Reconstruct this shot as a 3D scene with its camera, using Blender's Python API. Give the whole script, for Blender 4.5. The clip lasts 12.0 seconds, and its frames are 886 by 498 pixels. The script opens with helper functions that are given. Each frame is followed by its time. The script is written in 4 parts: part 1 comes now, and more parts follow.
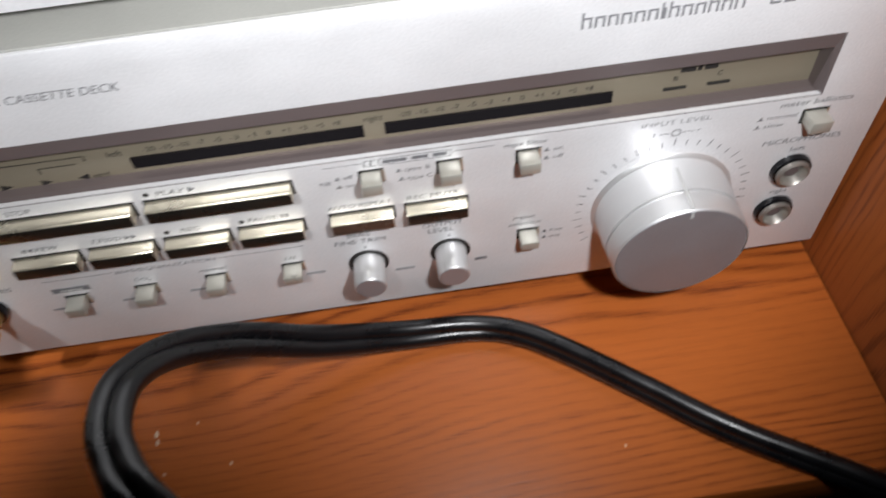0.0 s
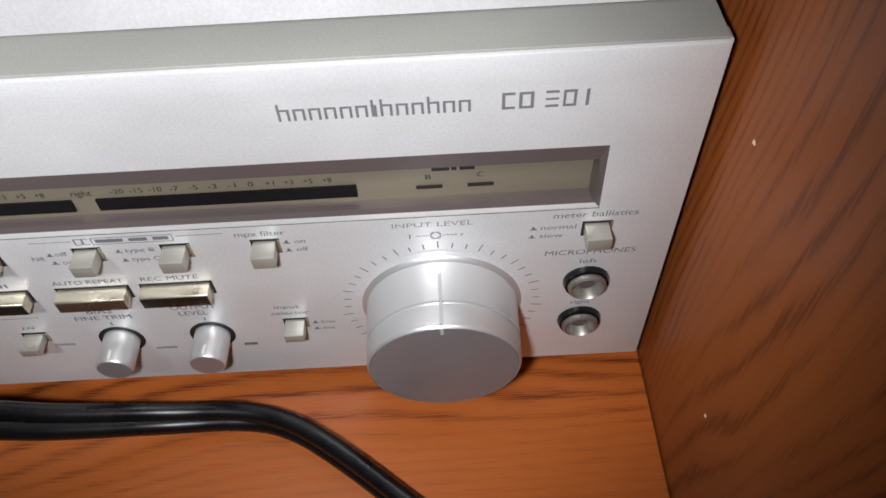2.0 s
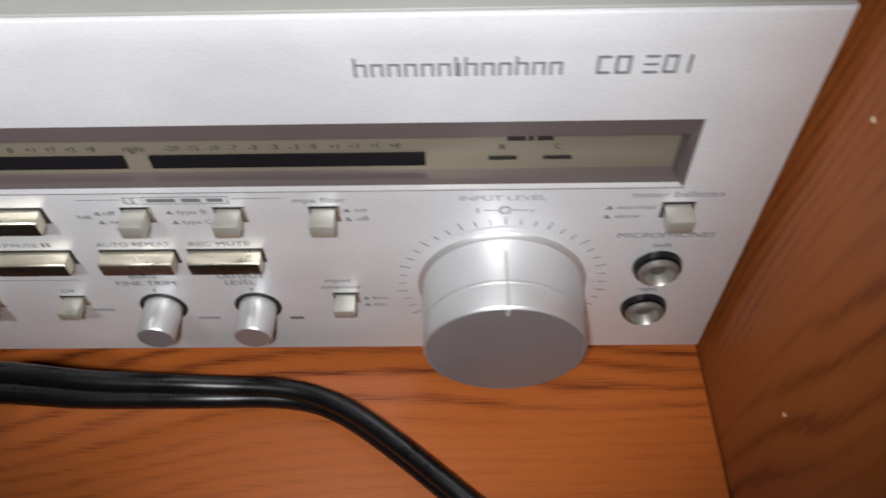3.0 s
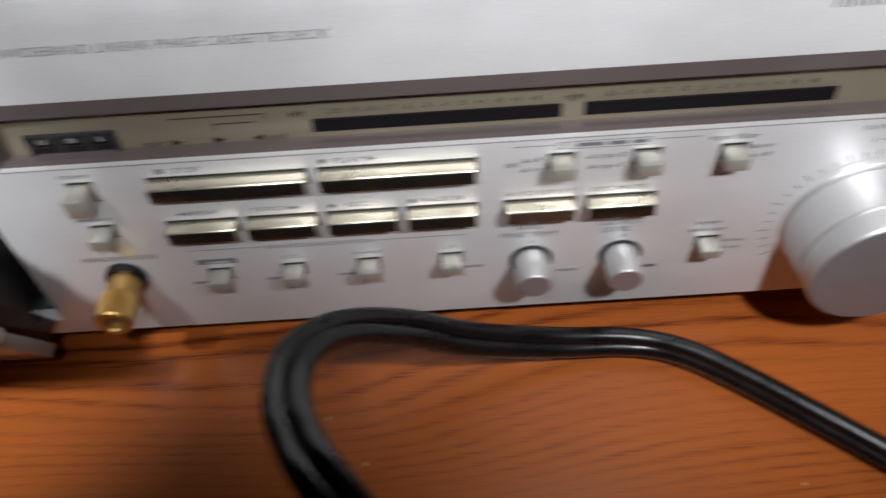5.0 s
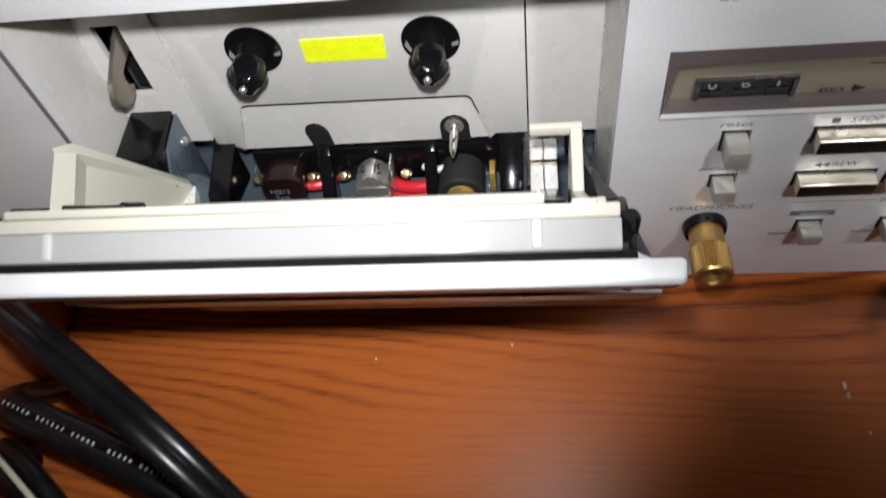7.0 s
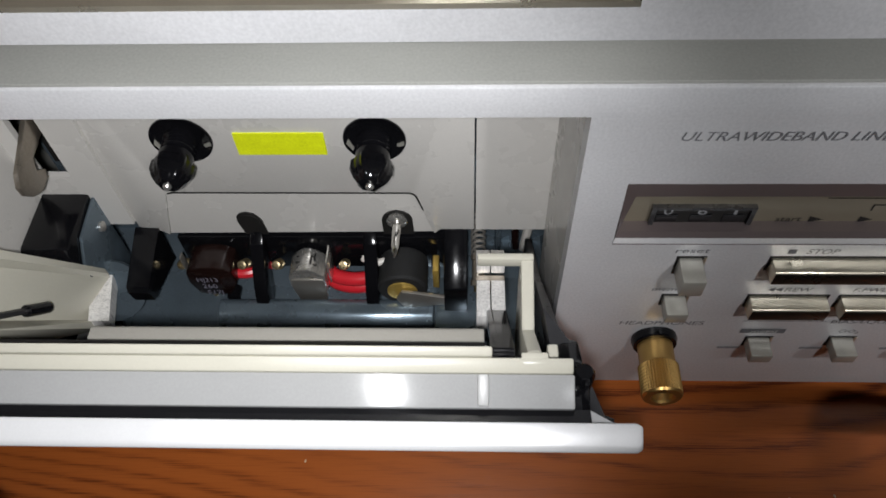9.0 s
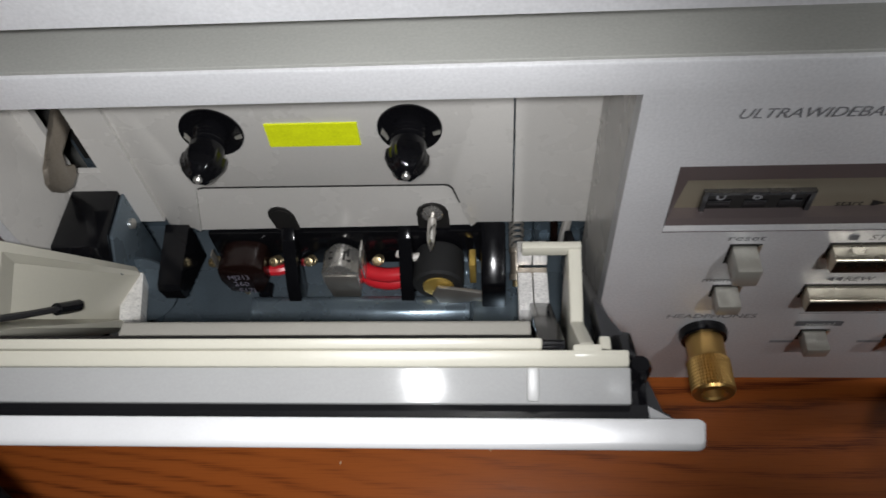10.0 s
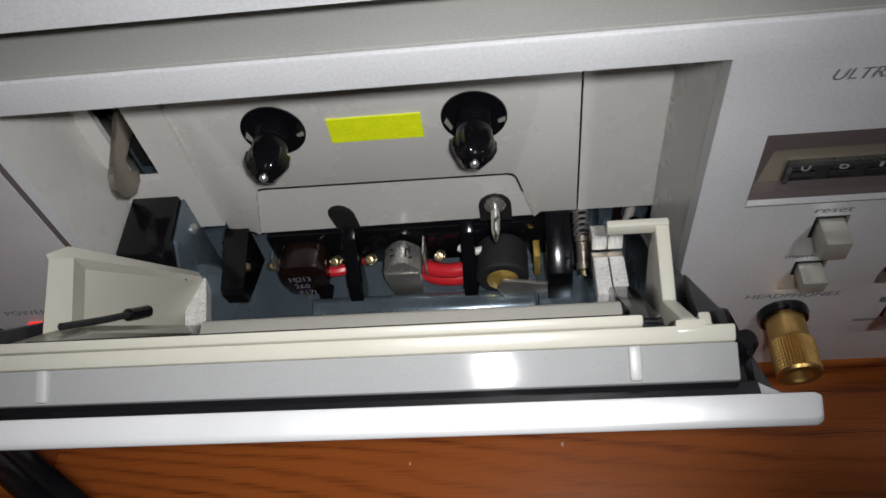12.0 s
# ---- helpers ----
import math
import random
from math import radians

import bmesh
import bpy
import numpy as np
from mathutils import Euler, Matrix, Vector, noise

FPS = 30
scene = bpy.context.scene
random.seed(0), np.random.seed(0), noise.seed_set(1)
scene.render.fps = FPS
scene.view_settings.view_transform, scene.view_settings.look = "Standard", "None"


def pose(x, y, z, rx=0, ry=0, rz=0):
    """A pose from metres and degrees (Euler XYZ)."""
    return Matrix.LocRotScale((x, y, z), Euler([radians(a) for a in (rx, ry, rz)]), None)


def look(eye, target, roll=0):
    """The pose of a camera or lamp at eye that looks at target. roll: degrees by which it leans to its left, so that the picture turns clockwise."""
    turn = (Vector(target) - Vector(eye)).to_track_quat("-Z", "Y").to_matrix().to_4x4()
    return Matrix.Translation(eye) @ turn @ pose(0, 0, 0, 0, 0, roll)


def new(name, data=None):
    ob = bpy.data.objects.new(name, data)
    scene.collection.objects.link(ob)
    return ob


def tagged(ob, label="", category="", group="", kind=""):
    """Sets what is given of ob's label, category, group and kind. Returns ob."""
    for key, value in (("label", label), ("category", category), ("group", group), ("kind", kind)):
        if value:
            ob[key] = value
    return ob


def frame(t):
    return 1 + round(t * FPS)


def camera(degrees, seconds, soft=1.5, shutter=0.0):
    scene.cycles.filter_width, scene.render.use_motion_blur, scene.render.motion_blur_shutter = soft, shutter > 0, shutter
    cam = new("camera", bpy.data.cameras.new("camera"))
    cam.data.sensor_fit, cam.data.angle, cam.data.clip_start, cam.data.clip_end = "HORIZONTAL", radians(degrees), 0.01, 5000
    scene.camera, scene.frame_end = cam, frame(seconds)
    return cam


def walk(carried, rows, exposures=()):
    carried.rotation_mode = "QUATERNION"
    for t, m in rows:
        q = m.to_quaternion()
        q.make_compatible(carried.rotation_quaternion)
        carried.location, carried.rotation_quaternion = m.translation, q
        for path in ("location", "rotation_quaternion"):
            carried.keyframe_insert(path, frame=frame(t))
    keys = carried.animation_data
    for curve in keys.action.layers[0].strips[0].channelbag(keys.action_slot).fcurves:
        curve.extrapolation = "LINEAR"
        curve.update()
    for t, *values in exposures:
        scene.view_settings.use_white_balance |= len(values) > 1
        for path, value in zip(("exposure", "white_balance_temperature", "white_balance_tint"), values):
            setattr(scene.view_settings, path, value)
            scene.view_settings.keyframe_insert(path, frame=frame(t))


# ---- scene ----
cam = camera(60.45, 12.0, soft=1.6, shutter=0.5)
PATH = [
    (0, 0.1017, -0.1293, 0.1931, 36.87, 3.62, -7.45),
    (0.5, 0.1262, -0.1223, 0.1863, 38.96, 3.15, -5.55),
    (1, 0.1507, -0.1148, 0.1819, 38.42, 3.31, -1.62),
    (1.5, 0.1659, -0.1072, 0.1857, 38.63, 2.52, -2.64),
    (2, 0.1712, -0.1050, 0.1850, 37.91, 2.22, -2.15),
    (2.5, 0.1675, -0.1033, 0.1790, 37.79, 1.78, -0.46),
    (3, 0.1591, -0.1014, 0.1757, 37.26, 1.33, 0.34),
    (3.2, 0.1442, -0.0997, 0.1798, 38.40, 0.87, 0.24),
    (4.8, 0.0926, -0.1181, 0.1801, 39.90, 1.50, -2.97),
    (5, 0.0655, -0.1263, 0.1755, 40.23, 2.71, -2.32),
    (5.5, 0.0279, -0.1236, 0.1933, 39.94, 1.82, -1.70),
    (6, -0.0209, -0.1302, 0.2066, 39.83, 2.82, -0.27),
    (6.5, -0.0406, -0.1389, 0.2031, 39.49, 5.62, 1.18),
    (7, -0.0613, -0.1110, 0.1823, 33.75, 6.40, 2.43),
    (7.2, -0.0567, -0.1082, 0.1830, 33.94, 5.63, 1.31),
    (8.8, -0.0622, -0.0856, 0.1864, 34.36, 1.75, 1.39),
    (9, -0.0623, -0.0874, 0.1849, 35.00, 1.66, 1.33),
    (9.5, -0.0621, -0.0882, 0.1834, 35.10, 2.23, 1.10),
    (10, -0.0655, -0.0860, 0.1786, 35.32, 3.60, 1.83),
    (10.5, -0.0728, -0.0862, 0.1779, 35.85, 4.51, 1.57),
    (11, -0.0775, -0.0867, 0.1764, 35.97, 5.58, 1.38),
    (11.5, -0.0777, -0.0880, 0.1740, 36.33, 6.55, 0.97),
    (12, -0.0755, -0.0879, 0.1743, 36.08, 6.52, 0.80),
]
walk(cam, [(t, pose(x, y, z, rx, ry, rz)) for t, x, y, z, rx, ry, rz in PATH],
     [(0, 1.15), (1.0, 0.93), (2.0, 0.86), (3.2, 0.84), (4.8, 0.8), (5.5, 0.58), (6.0, 0.32), (6.5, 0.44), (7.0, 0.66), (7.2, 0.55), (8.8, -0.08), (12.0, -0.26)])

# ---- world and light ----
world = bpy.data.worlds.new("room_dusk")
scene.world = world
world.use_nodes = True
world.node_tree.nodes["Background"].inputs[0].default_value = (0.9, 0.95, 1.0, 1)
world.node_tree.nodes["Background"].inputs[1].default_value = 0.01


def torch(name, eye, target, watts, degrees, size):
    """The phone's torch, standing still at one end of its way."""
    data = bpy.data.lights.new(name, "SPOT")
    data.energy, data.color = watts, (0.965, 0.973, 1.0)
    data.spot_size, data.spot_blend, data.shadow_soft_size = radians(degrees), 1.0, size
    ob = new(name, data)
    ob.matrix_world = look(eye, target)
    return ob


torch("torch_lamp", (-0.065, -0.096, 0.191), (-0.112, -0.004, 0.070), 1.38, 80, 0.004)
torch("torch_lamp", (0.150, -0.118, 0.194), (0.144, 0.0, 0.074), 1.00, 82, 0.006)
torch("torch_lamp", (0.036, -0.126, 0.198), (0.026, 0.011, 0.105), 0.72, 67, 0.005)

# ---- materials ----


def material(name, base, rough=0.5, metal=0.0, coat=0.0):
    m = bpy.data.materials.new(name)
    m.use_nodes = True
    b = m.node_tree.nodes["Principled BSDF"]
    b.inputs["Base Color"].default_value = (*base, 1)
    b.inputs["Roughness"].default_value = rough
    b.inputs["Metallic"].default_value = metal
    b.inputs["Coat Weight"].default_value = coat
    b.inputs["Coat Roughness"].default_value = 0.12
    return m


def node(m, kind, **values):
    n = m.node_tree.nodes.new(kind)
    for key, value in values.items():
        n.inputs[key].default_value = value
    return n


def coords(m, scale):
    c = m.node_tree.nodes.new("ShaderNodeTexCoord")
    mp = node(m, "ShaderNodeMapping", Scale=scale)
    m.node_tree.links.new(c.outputs["Object"], mp.inputs["Vector"])
    return mp.outputs["Vector"]


def worn(m, scale=(60, 60, 60), spread=0.10, bump=0.02, fine=(2500, 2500, 2500), rough=0.08):
    """Variation at two scales: blotches in tone and gloss, and a fine grain in the relief."""
    link = m.node_tree.links.new
    b = m.node_tree.nodes["Principled BSDF"]
    base = tuple(b.inputs["Base Color"].default_value)
    big = node(m, "ShaderNodeTexNoise", Scale=1.0, Detail=4.0, Roughness=0.6)
    link(coords(m, scale), big.inputs["Vector"])
    small = node(m, "ShaderNodeTexNoise", Scale=1.0, Detail=2.0)
    link(coords(m, fine), small.inputs["Vector"])
    add = node(m, "ShaderNodeMath")
    add.operation = "ADD"
    link(big.outputs["Fac"], add.inputs[0])
    link(small.outputs["Fac"], add.inputs[1])
    ramp = node(m, "ShaderNodeMapRange")
    ramp.inputs["From Min"].default_value, ramp.inputs["From Max"].default_value = 0.6, 1.4
    ramp.inputs["To Min"].default_value, ramp.inputs["To Max"].default_value = 1 - spread, 1 + spread
    link(add.outputs[0], ramp.inputs["Value"])
    mul = m.node_tree.nodes.new("ShaderNodeVectorMath")
    mul.operation = "SCALE"
    mul.inputs[0].default_value = base[:3]
    link(ramp.outputs[0], mul.inputs["Scale"])
    link(mul.outputs[0], b.inputs["Base Color"])
    r = b.inputs["Roughness"].default_value
    rr = node(m, "ShaderNodeMapRange")
    rr.inputs["From Min"].default_value, rr.inputs["From Max"].default_value = 0.3, 0.7
    rr.inputs["To Min"].default_value, rr.inputs["To Max"].default_value = max(r - rough, 0.03), r + rough
    link(big.outputs["Fac"], rr.inputs["Value"])
    link(rr.outputs[0], b.inputs["Roughness"])
    if bump:
        bp = node(m, "ShaderNodeBump", Strength=bump, Distance=0.0004)
        link(small.outputs["Fac"], bp.inputs["Height"])
        link(bp.outputs["Normal"], b.inputs["Normal"])
    return m


def wood(name, axis, light, dark, rough=0.36, contrast=1.0):
    """Oak-look laminate. The grain runs along axis (0 x, 1 y, 2 z), with slow bends that close into ovals, and short dark pores."""
    m = material(name, light, rough, 0.0, 0.08)
    link = m.node_tree.links.new
    b = m.node_tree.nodes["Principled BSDF"]
    b.inputs["Specular IOR Level"].default_value = 0.3

    def along(a, across):
        return tuple(a if i == axis else across for i in range(3))

    def ranged(value, lo, hi, to_lo=0.0, to_hi=1.0):
        n = node(m, "ShaderNodeMapRange")
        n.inputs["From Min"].default_value, n.inputs["From Max"].default_value = lo, hi
        n.inputs["To Min"].default_value, n.inputs["To Max"].default_value = to_lo, to_hi
        link(value, n.inputs["Value"])
        return n.outputs[0]

    def calc(operation, *values):
        n = node(m, "ShaderNodeMath")
        n.operation = operation
        for socket, value in zip(n.inputs, values):
            if isinstance(value, (int, float)):
                socket.default_value = value
            else:
                link(value, socket)
        return n.outputs[0]

    def noise(a, across, detail, rough_):
        n = node(m, "ShaderNodeTexNoise", Scale=1.0, Detail=detail, Roughness=rough_)
        link(coords(m, along(a, across)), n.inputs["Vector"])
        return n.outputs["Fac"]

    slow = noise(3.5, 11.0, 1.0, 0.4)
    c = m.node_tree.nodes.new("ShaderNodeTexCoord")
    sep = m.node_tree.nodes.new("ShaderNodeSeparateXYZ")
    link(c.outputs["Object"], sep.inputs[0])
    across_axis = sep.outputs[1 if axis != 1 else 2]
    # growth rings 3.5 mm apart, bent by the slow noise until some close into ovals
    phase = calc("MULTIPLY_ADD", across_axis, 1800.0, calc("ADD", calc("MULTIPLY", slow, 165.0), calc("MULTIPLY", noise(14.0, 90.0, 3.0, 0.6), 9.0)))
    ring = calc("POWER", calc("MULTIPLY_ADD", calc("SINE", phase), 0.5, 0.5), 2.2)
    strong = ranged(noise(3.5, 40.0, 2.0, 0.5), 0.36, 0.64, 0.18, 1.0)
    band = calc("MULTIPLY", ring, strong)
    # pores: short dark dashes, thick in the late wood, few in the pale bands
    dash = ranged(calc("ADD", noise(70.0, 3000.0, 3.0, 0.65), calc("MULTIPLY", band, 0.12)), 0.51, 0.64)
    hair = ranged(noise(140.0, 4200.0, 2.0, 0.6), 0.50, 0.72)
    dark_part = calc("ADD", calc("MULTIPLY", band, 0.31), calc("MULTIPLY", dash, calc("MULTIPLY_ADD", band, 0.75, 0.16)))
    fac = calc("MINIMUM", calc("ADD", dark_part, calc("MULTIPLY", hair, 0.12)), 1.0)
    fac = calc("MULTIPLY", fac, contrast)
    tone = node(m, "ShaderNodeMix")
    tone.data_type = "RGBA"
    tone.inputs[6].default_value, tone.inputs[7].default_value = (*light, 1), (*dark, 1)
    link(fac, tone.inputs[0])
    wide = node(m, "ShaderNodeTexNoise", Scale=1.0, Detail=2.0)
    link(coords(m, along(7.0, 16.0)), wide.inputs["Vector"])
    wr = node(m, "ShaderNodeMapRange")
    wr.inputs["From Min"].default_value, wr.inputs["From Max"].default_value = 0.3, 0.7
    wr.inputs["To Min"].default_value, wr.inputs["To Max"].default_value = 0.80, 1.14
    link(wide.outputs["Fac"], wr.inputs["Value"])
    sc = m.node_tree.nodes.new("ShaderNodeVectorMath")
    sc.operation = "SCALE"
    link(tone.outputs[2], sc.inputs[0])
    link(wr.outputs[0], sc.inputs["Scale"])
    link(sc.outputs[0], b.inputs["Base Color"])
    bp = node(m, "ShaderNodeBump", Strength=0.12, Distance=0.0003)
    bp.invert = True
    link(fac, bp.inputs["Height"])
    link(bp.outputs["Normal"], b.inputs["Normal"])
    return m


SILVER = worn(material("silver_faceplate", (0.74, 0.74, 0.75), 0.46, 0.35), (24, 24, 40), 0.11, 0.05, (1800, 1800, 1800))
SILVER_TOP = worn(material("silver_top", (0.42, 0.42, 0.39), 0.55, 0.3), (18, 30, 18), 0.12, 0.06, (2000, 2000, 2000))
ALU = worn(material("turned_aluminium", (0.72, 0.72, 0.72), 0.40, 0.7), (60, 200, 60), 0.02, 0.01, (800, 5000, 800), 0.02)
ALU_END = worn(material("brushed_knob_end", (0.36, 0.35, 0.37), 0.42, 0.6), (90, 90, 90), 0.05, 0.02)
CHAMPAGNE = worn(material("champagne_key", (0.74, 0.68, 0.54), 0.32, 0.85), (120, 120, 120), 0.06, 0.01)
BUTTON = worn(material("button_silver", (0.47, 0.455, 0.40), 0.34, 0.5), (150, 150, 150), 0.06, 0.02)
BRONZE = worn(material("window_bezel", (0.125, 0.10, 0.098), 0.38, 0.2), (40, 90, 90), 0.06, 0.02)
SCALE_GOLD = worn(material("scale_panel", (0.26, 0.225, 0.165), 0.40, 0.45), (10, 60, 220), 0.06, 0.01)
BLACK = worn(material("black_plastic", (0.018, 0.018, 0.020), 0.30), (80, 80, 80), 0.2, 0.03)
SHINE_BLACK = worn(material("gloss_black_plastic", (0.005, 0.005, 0.006), 0.15, 0.0, 0.0), (80, 80, 80), 0.2, 0.01)
SHINE_BLACK.node_tree.nodes["Principled BSDF"].inputs["Specular IOR Level"].default_value = 0.32
KEY_FRONT = worn(material("dark_key_front", (0.012, 0.010, 0.008), 0.3, 0.0), (120, 120, 120), 0.2, 0.01)
# brown stands for the shelf wood's reflection in one key's front
KEY_REFLECT = worn(material("wood_reflection_key_front", (0.06, 0.035, 0.025), 0.3, 0.0), (120, 120, 120), 0.1, 0.01)
SLOT = material("slot_dark", (0.012, 0.011, 0.010), 0.6)
METER = material("meter_glass", (0.006, 0.005, 0.006), 0.5)
METER.node_tree.nodes["Principled BSDF"].inputs["Specular IOR Level"].default_value = 0.12
INK = material("grey_print", (0.16, 0.16, 0.17), 0.6)
INK_PALE = material("pale_grey_print", (0.30, 0.30, 0.31), 0.6)
INK_DARK = material("dark_print", (0.012, 0.010, 0.009), 0.6)
INK_VIOLET = material("violet_grey_print", (0.24, 0.23, 0.29), 0.6)
INK_WHITE = material("white_print", (0.75, 0.75, 0.72), 0.6)
BEIGE = worn(material("beige_plastic", (0.60, 0.58, 0.545), 0.27), (50, 50, 50), 0.04, 0.02)
CREAM = worn(material("cream_plastic", (0.52, 0.50, 0.42), 0.34), (60, 60, 60), 0.04, 0.02)
GREY_BAND = worn(material("grey_lacquered_band", (0.40, 0.40, 0.395), 0.20, 0.15), (60, 60, 60), 0.06, 0.0, (2500, 2500, 2500), 0.02)
GREY_BAND.node_tree.nodes["Principled BSDF"].inputs["Anisotropic"].default_value = 1.0
spin = node(GREY_BAND, "ShaderNodeCombineXYZ", X=0.0, Y=0.87, Z=0.49)
GREY_BAND.node_tree.links.new(spin.outputs[0], GREY_BAND.node_tree.nodes["Principled BSDF"].inputs["Tangent"])
RIB = worn(material("pale_grey_rib", (0.46, 0.46, 0.45), 0.45, 0.1), (90, 90, 90), 0.05, 0.0)
WHITE_BAR = worn(material("white_aluminium_bar", (0.86, 0.86, 0.86), 0.34, 0.3), (70, 70, 70), 0.03, 0.01)
# cream darkened: the shade on the lip's tilted face is put into its colour
LIP_SHADED = worn(material("shaded_cream_plastic", (0.31, 0.295, 0.26), 0.32), (60, 60, 60), 0.06, 0.02)
STEEL = worn(material("blued_steel", (0.165, 0.21, 0.245), 0.28, 0.65), (70, 70, 70), 0.16, 0.03)
CHROME = worn(material("chrome", (0.78, 0.76, 0.72), 0.14, 1.0), (200, 200, 200), 0.05, 0.0)
NICKEL = worn(material("nickel_plate", (0.62, 0.60, 0.56), 0.28, 0.8), (200, 200, 200), 0.06, 0.01)
GOLD = worn(material("gold_plating", (0.62, 0.39, 0.13), 0.40, 0.9), (300, 300, 300), 0.06, 0.01)
SATIN = worn(material("satin_nickel", (0.33, 0.31, 0.28), 0.46, 0.75), (300, 300, 300), 0.08, 0.01)
WORN_END = worn(material("scuffed_bare_metal", (0.84, 0.82, 0.79), 0.40, 0.25), (900, 900, 120), 0.3, 0.05, (2500, 2500, 300), 0.15)
LATCH = worn(material("aged_nickel", (0.34, 0.30, 0.25), 0.35, 0.85), (300, 300, 300), 0.15, 0.02)
OLD_BRASS = worn(material("tarnished_brass_screw", (0.36, 0.29, 0.17), 0.34, 0.9), (300, 300, 300), 0.12, 0.01)
BROWN = worn(material("brown_head_shell", (0.013, 0.006, 0.005), 0.22, 0.0, 0.0), (120, 120, 120), 0.1, 0.01)
RUBBER = worn(material("rubber", (0.012, 0.012, 0.012), 0.72), (120, 120, 120), 0.2, 0.05)
BRASS = worn(material("brass_yellow", (0.62, 0.42, 0.10), 0.35, 0.6), (120, 120, 120), 0.08, 0.01)
RED_WIRE = material("red_insulation", (0.62, 0.02, 0.03), 0.35)
PALE_WIRE = material("white_insulation", (0.70, 0.66, 0.60), 0.4)
YELLOW = worn(material("fluorescent_sticker", (0.78, 0.86, 0.012), 0.4), (300, 100, 300), 0.12, 0.01)
RED_LED = material("red_lens", (0.75, 0.02, 0.02), 0.25)
RED_LED.node_tree.nodes["Principled BSDF"].inputs["Emission Color"].default_value = (1.0, 0.03, 0.02, 1)
RED_LED.node_tree.nodes["Principled BSDF"].inputs["Emission Strength"].default_value = 0.8
CORD = worn(material("black_vinyl_cord", (0.005, 0.005, 0.006), 0.30, 0.0, 0.0), (90, 90, 90), 0.2, 0.02)
STRIPE = material("cream_stripe", (0.55, 0.54, 0.42), 0.35)
CRUMB = material("pale_crumb", (0.70, 0.52, 0.36), 0.8)
SHELF_WOOD = wood("oak_laminate_shelf", 0, (0.45, 0.118, 0.023), (0.130, 0.026, 0.007))
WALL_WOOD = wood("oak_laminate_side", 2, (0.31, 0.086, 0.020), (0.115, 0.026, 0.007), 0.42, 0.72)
SMOKED = worn(material("smoked_window", (0.030, 0.018, 0.013), 0.10, 0.0, 0.5), (40, 40, 40), 0.2, 0.0)
PLASTER = worn(material("room_plaster", (0.35, 0.33, 0.30), 0.8), (3, 3, 3), 0.06, 0.02)

# ---- building blocks ----


def mesh_from(bm, name, mat, smooth=True):
    me = bpy.data.meshes.new(name)
    bm.normal_update()
    bm.to_mesh(me)
    bm.free()
    me.materials.append(mat)
    if smooth:
        for p in me.polygons:
            p.use_smooth = True
        me.set_sharp_from_angle(angle=radians(32))
    return me


def part(name, bm, mat, parent=None, label="", smooth=True):
    ob = new(name, mesh_from(bm, name, mat, smooth))
    ob.parent = parent
    return tagged(ob, label=label)


def thing(name, label, category, at=(0, 0, 0), group="", kind=""):
    ob = new(name)
    ob.empty_display_size = 0.02
    ob.matrix_world = Matrix.Translation(at)
    return tagged(ob, label, category, group, kind)


def box(x0, x1, y0, y1, z0, z1, bevel=0.0, segments=2, bm=None):
    b = bmesh.new()
    bmesh.ops.create_cube(b, size=1, matrix=Matrix.Translation(((x0 + x1) / 2, (y0 + y1) / 2, (z0 + z1) / 2)) @ Matrix.Diagonal((x1 - x0, y1 - y0, z1 - z0, 1)))
    if bevel:
        bmesh.ops.bevel(b, geom=b.edges[:], offset=bevel, segments=segments, profile=0.5, affect="EDGES")
    return join(bm, b)


def join(bm, b):
    if bm is None:
        return b
    me = bpy.data.meshes.new("tmp")
    b.to_mesh(me)
    b.free()
    bm.from_mesh(me)
    bpy.data.meshes.remove(me)
    return bm


def turned(profile, centre, axis=(0, -1, 0), segments=40, bm=None):
    """A lathe: profile of (radius, height along axis)."""
    b = bmesh.new()
    turn = Vector((0, 0, 1)).rotation_difference(Vector(axis)).to_matrix().to_4x4()
    m = Matrix.Translation(centre) @ turn
    rings = []
    for r, h in profile:
        if r < 1e-7:
            rings.append([b.verts.new(m @ Vector((0, 0, h)))])
        else:
            rings.append([b.verts.new(m @ Vector((r * math.cos(2 * math.pi * i / segments), r * math.sin(2 * math.pi * i / segments), h))) for i in range(segments)])
    for lo, hi in zip(rings, rings[1:]):
        for i in range(segments):
            j = (i + 1) % segments
            vs = [lo[i % len(lo)], lo[j % len(lo)], hi[j % len(hi)], hi[i % len(hi)]]
            vs = list(dict.fromkeys(vs))
            if len(vs) > 2:
                b.faces.new(vs)
    bmesh.ops.recalc_face_normals(b, faces=b.faces[:])
    return join(bm, b)


def prism(points, axis, lo, hi, bevel=0.0, bm=None):
    """An outline in the two other axes, drawn out along axis from lo to hi."""
    b = bmesh.new()

    def at(p, v):
        q = list(p)
        q.insert(axis, v)
        return q
    low = [b.verts.new(at(p, lo)) for p in points]
    high = [b.verts.new(at(p, hi)) for p in points]
    b.faces.new(low)
    b.faces.new(high)
    for i in range(len(points)):
        j = (i + 1) % len(points)
        b.faces.new((low[i], low[j], high[j], high[i]))
    bmesh.ops.recalc_face_normals(b, faces=b.faces[:])
    if bevel:
        bmesh.ops.bevel(b, geom=b.edges[:], offset=bevel, segments=2, profile=0.5, affect="EDGES")
    return join(bm, b)


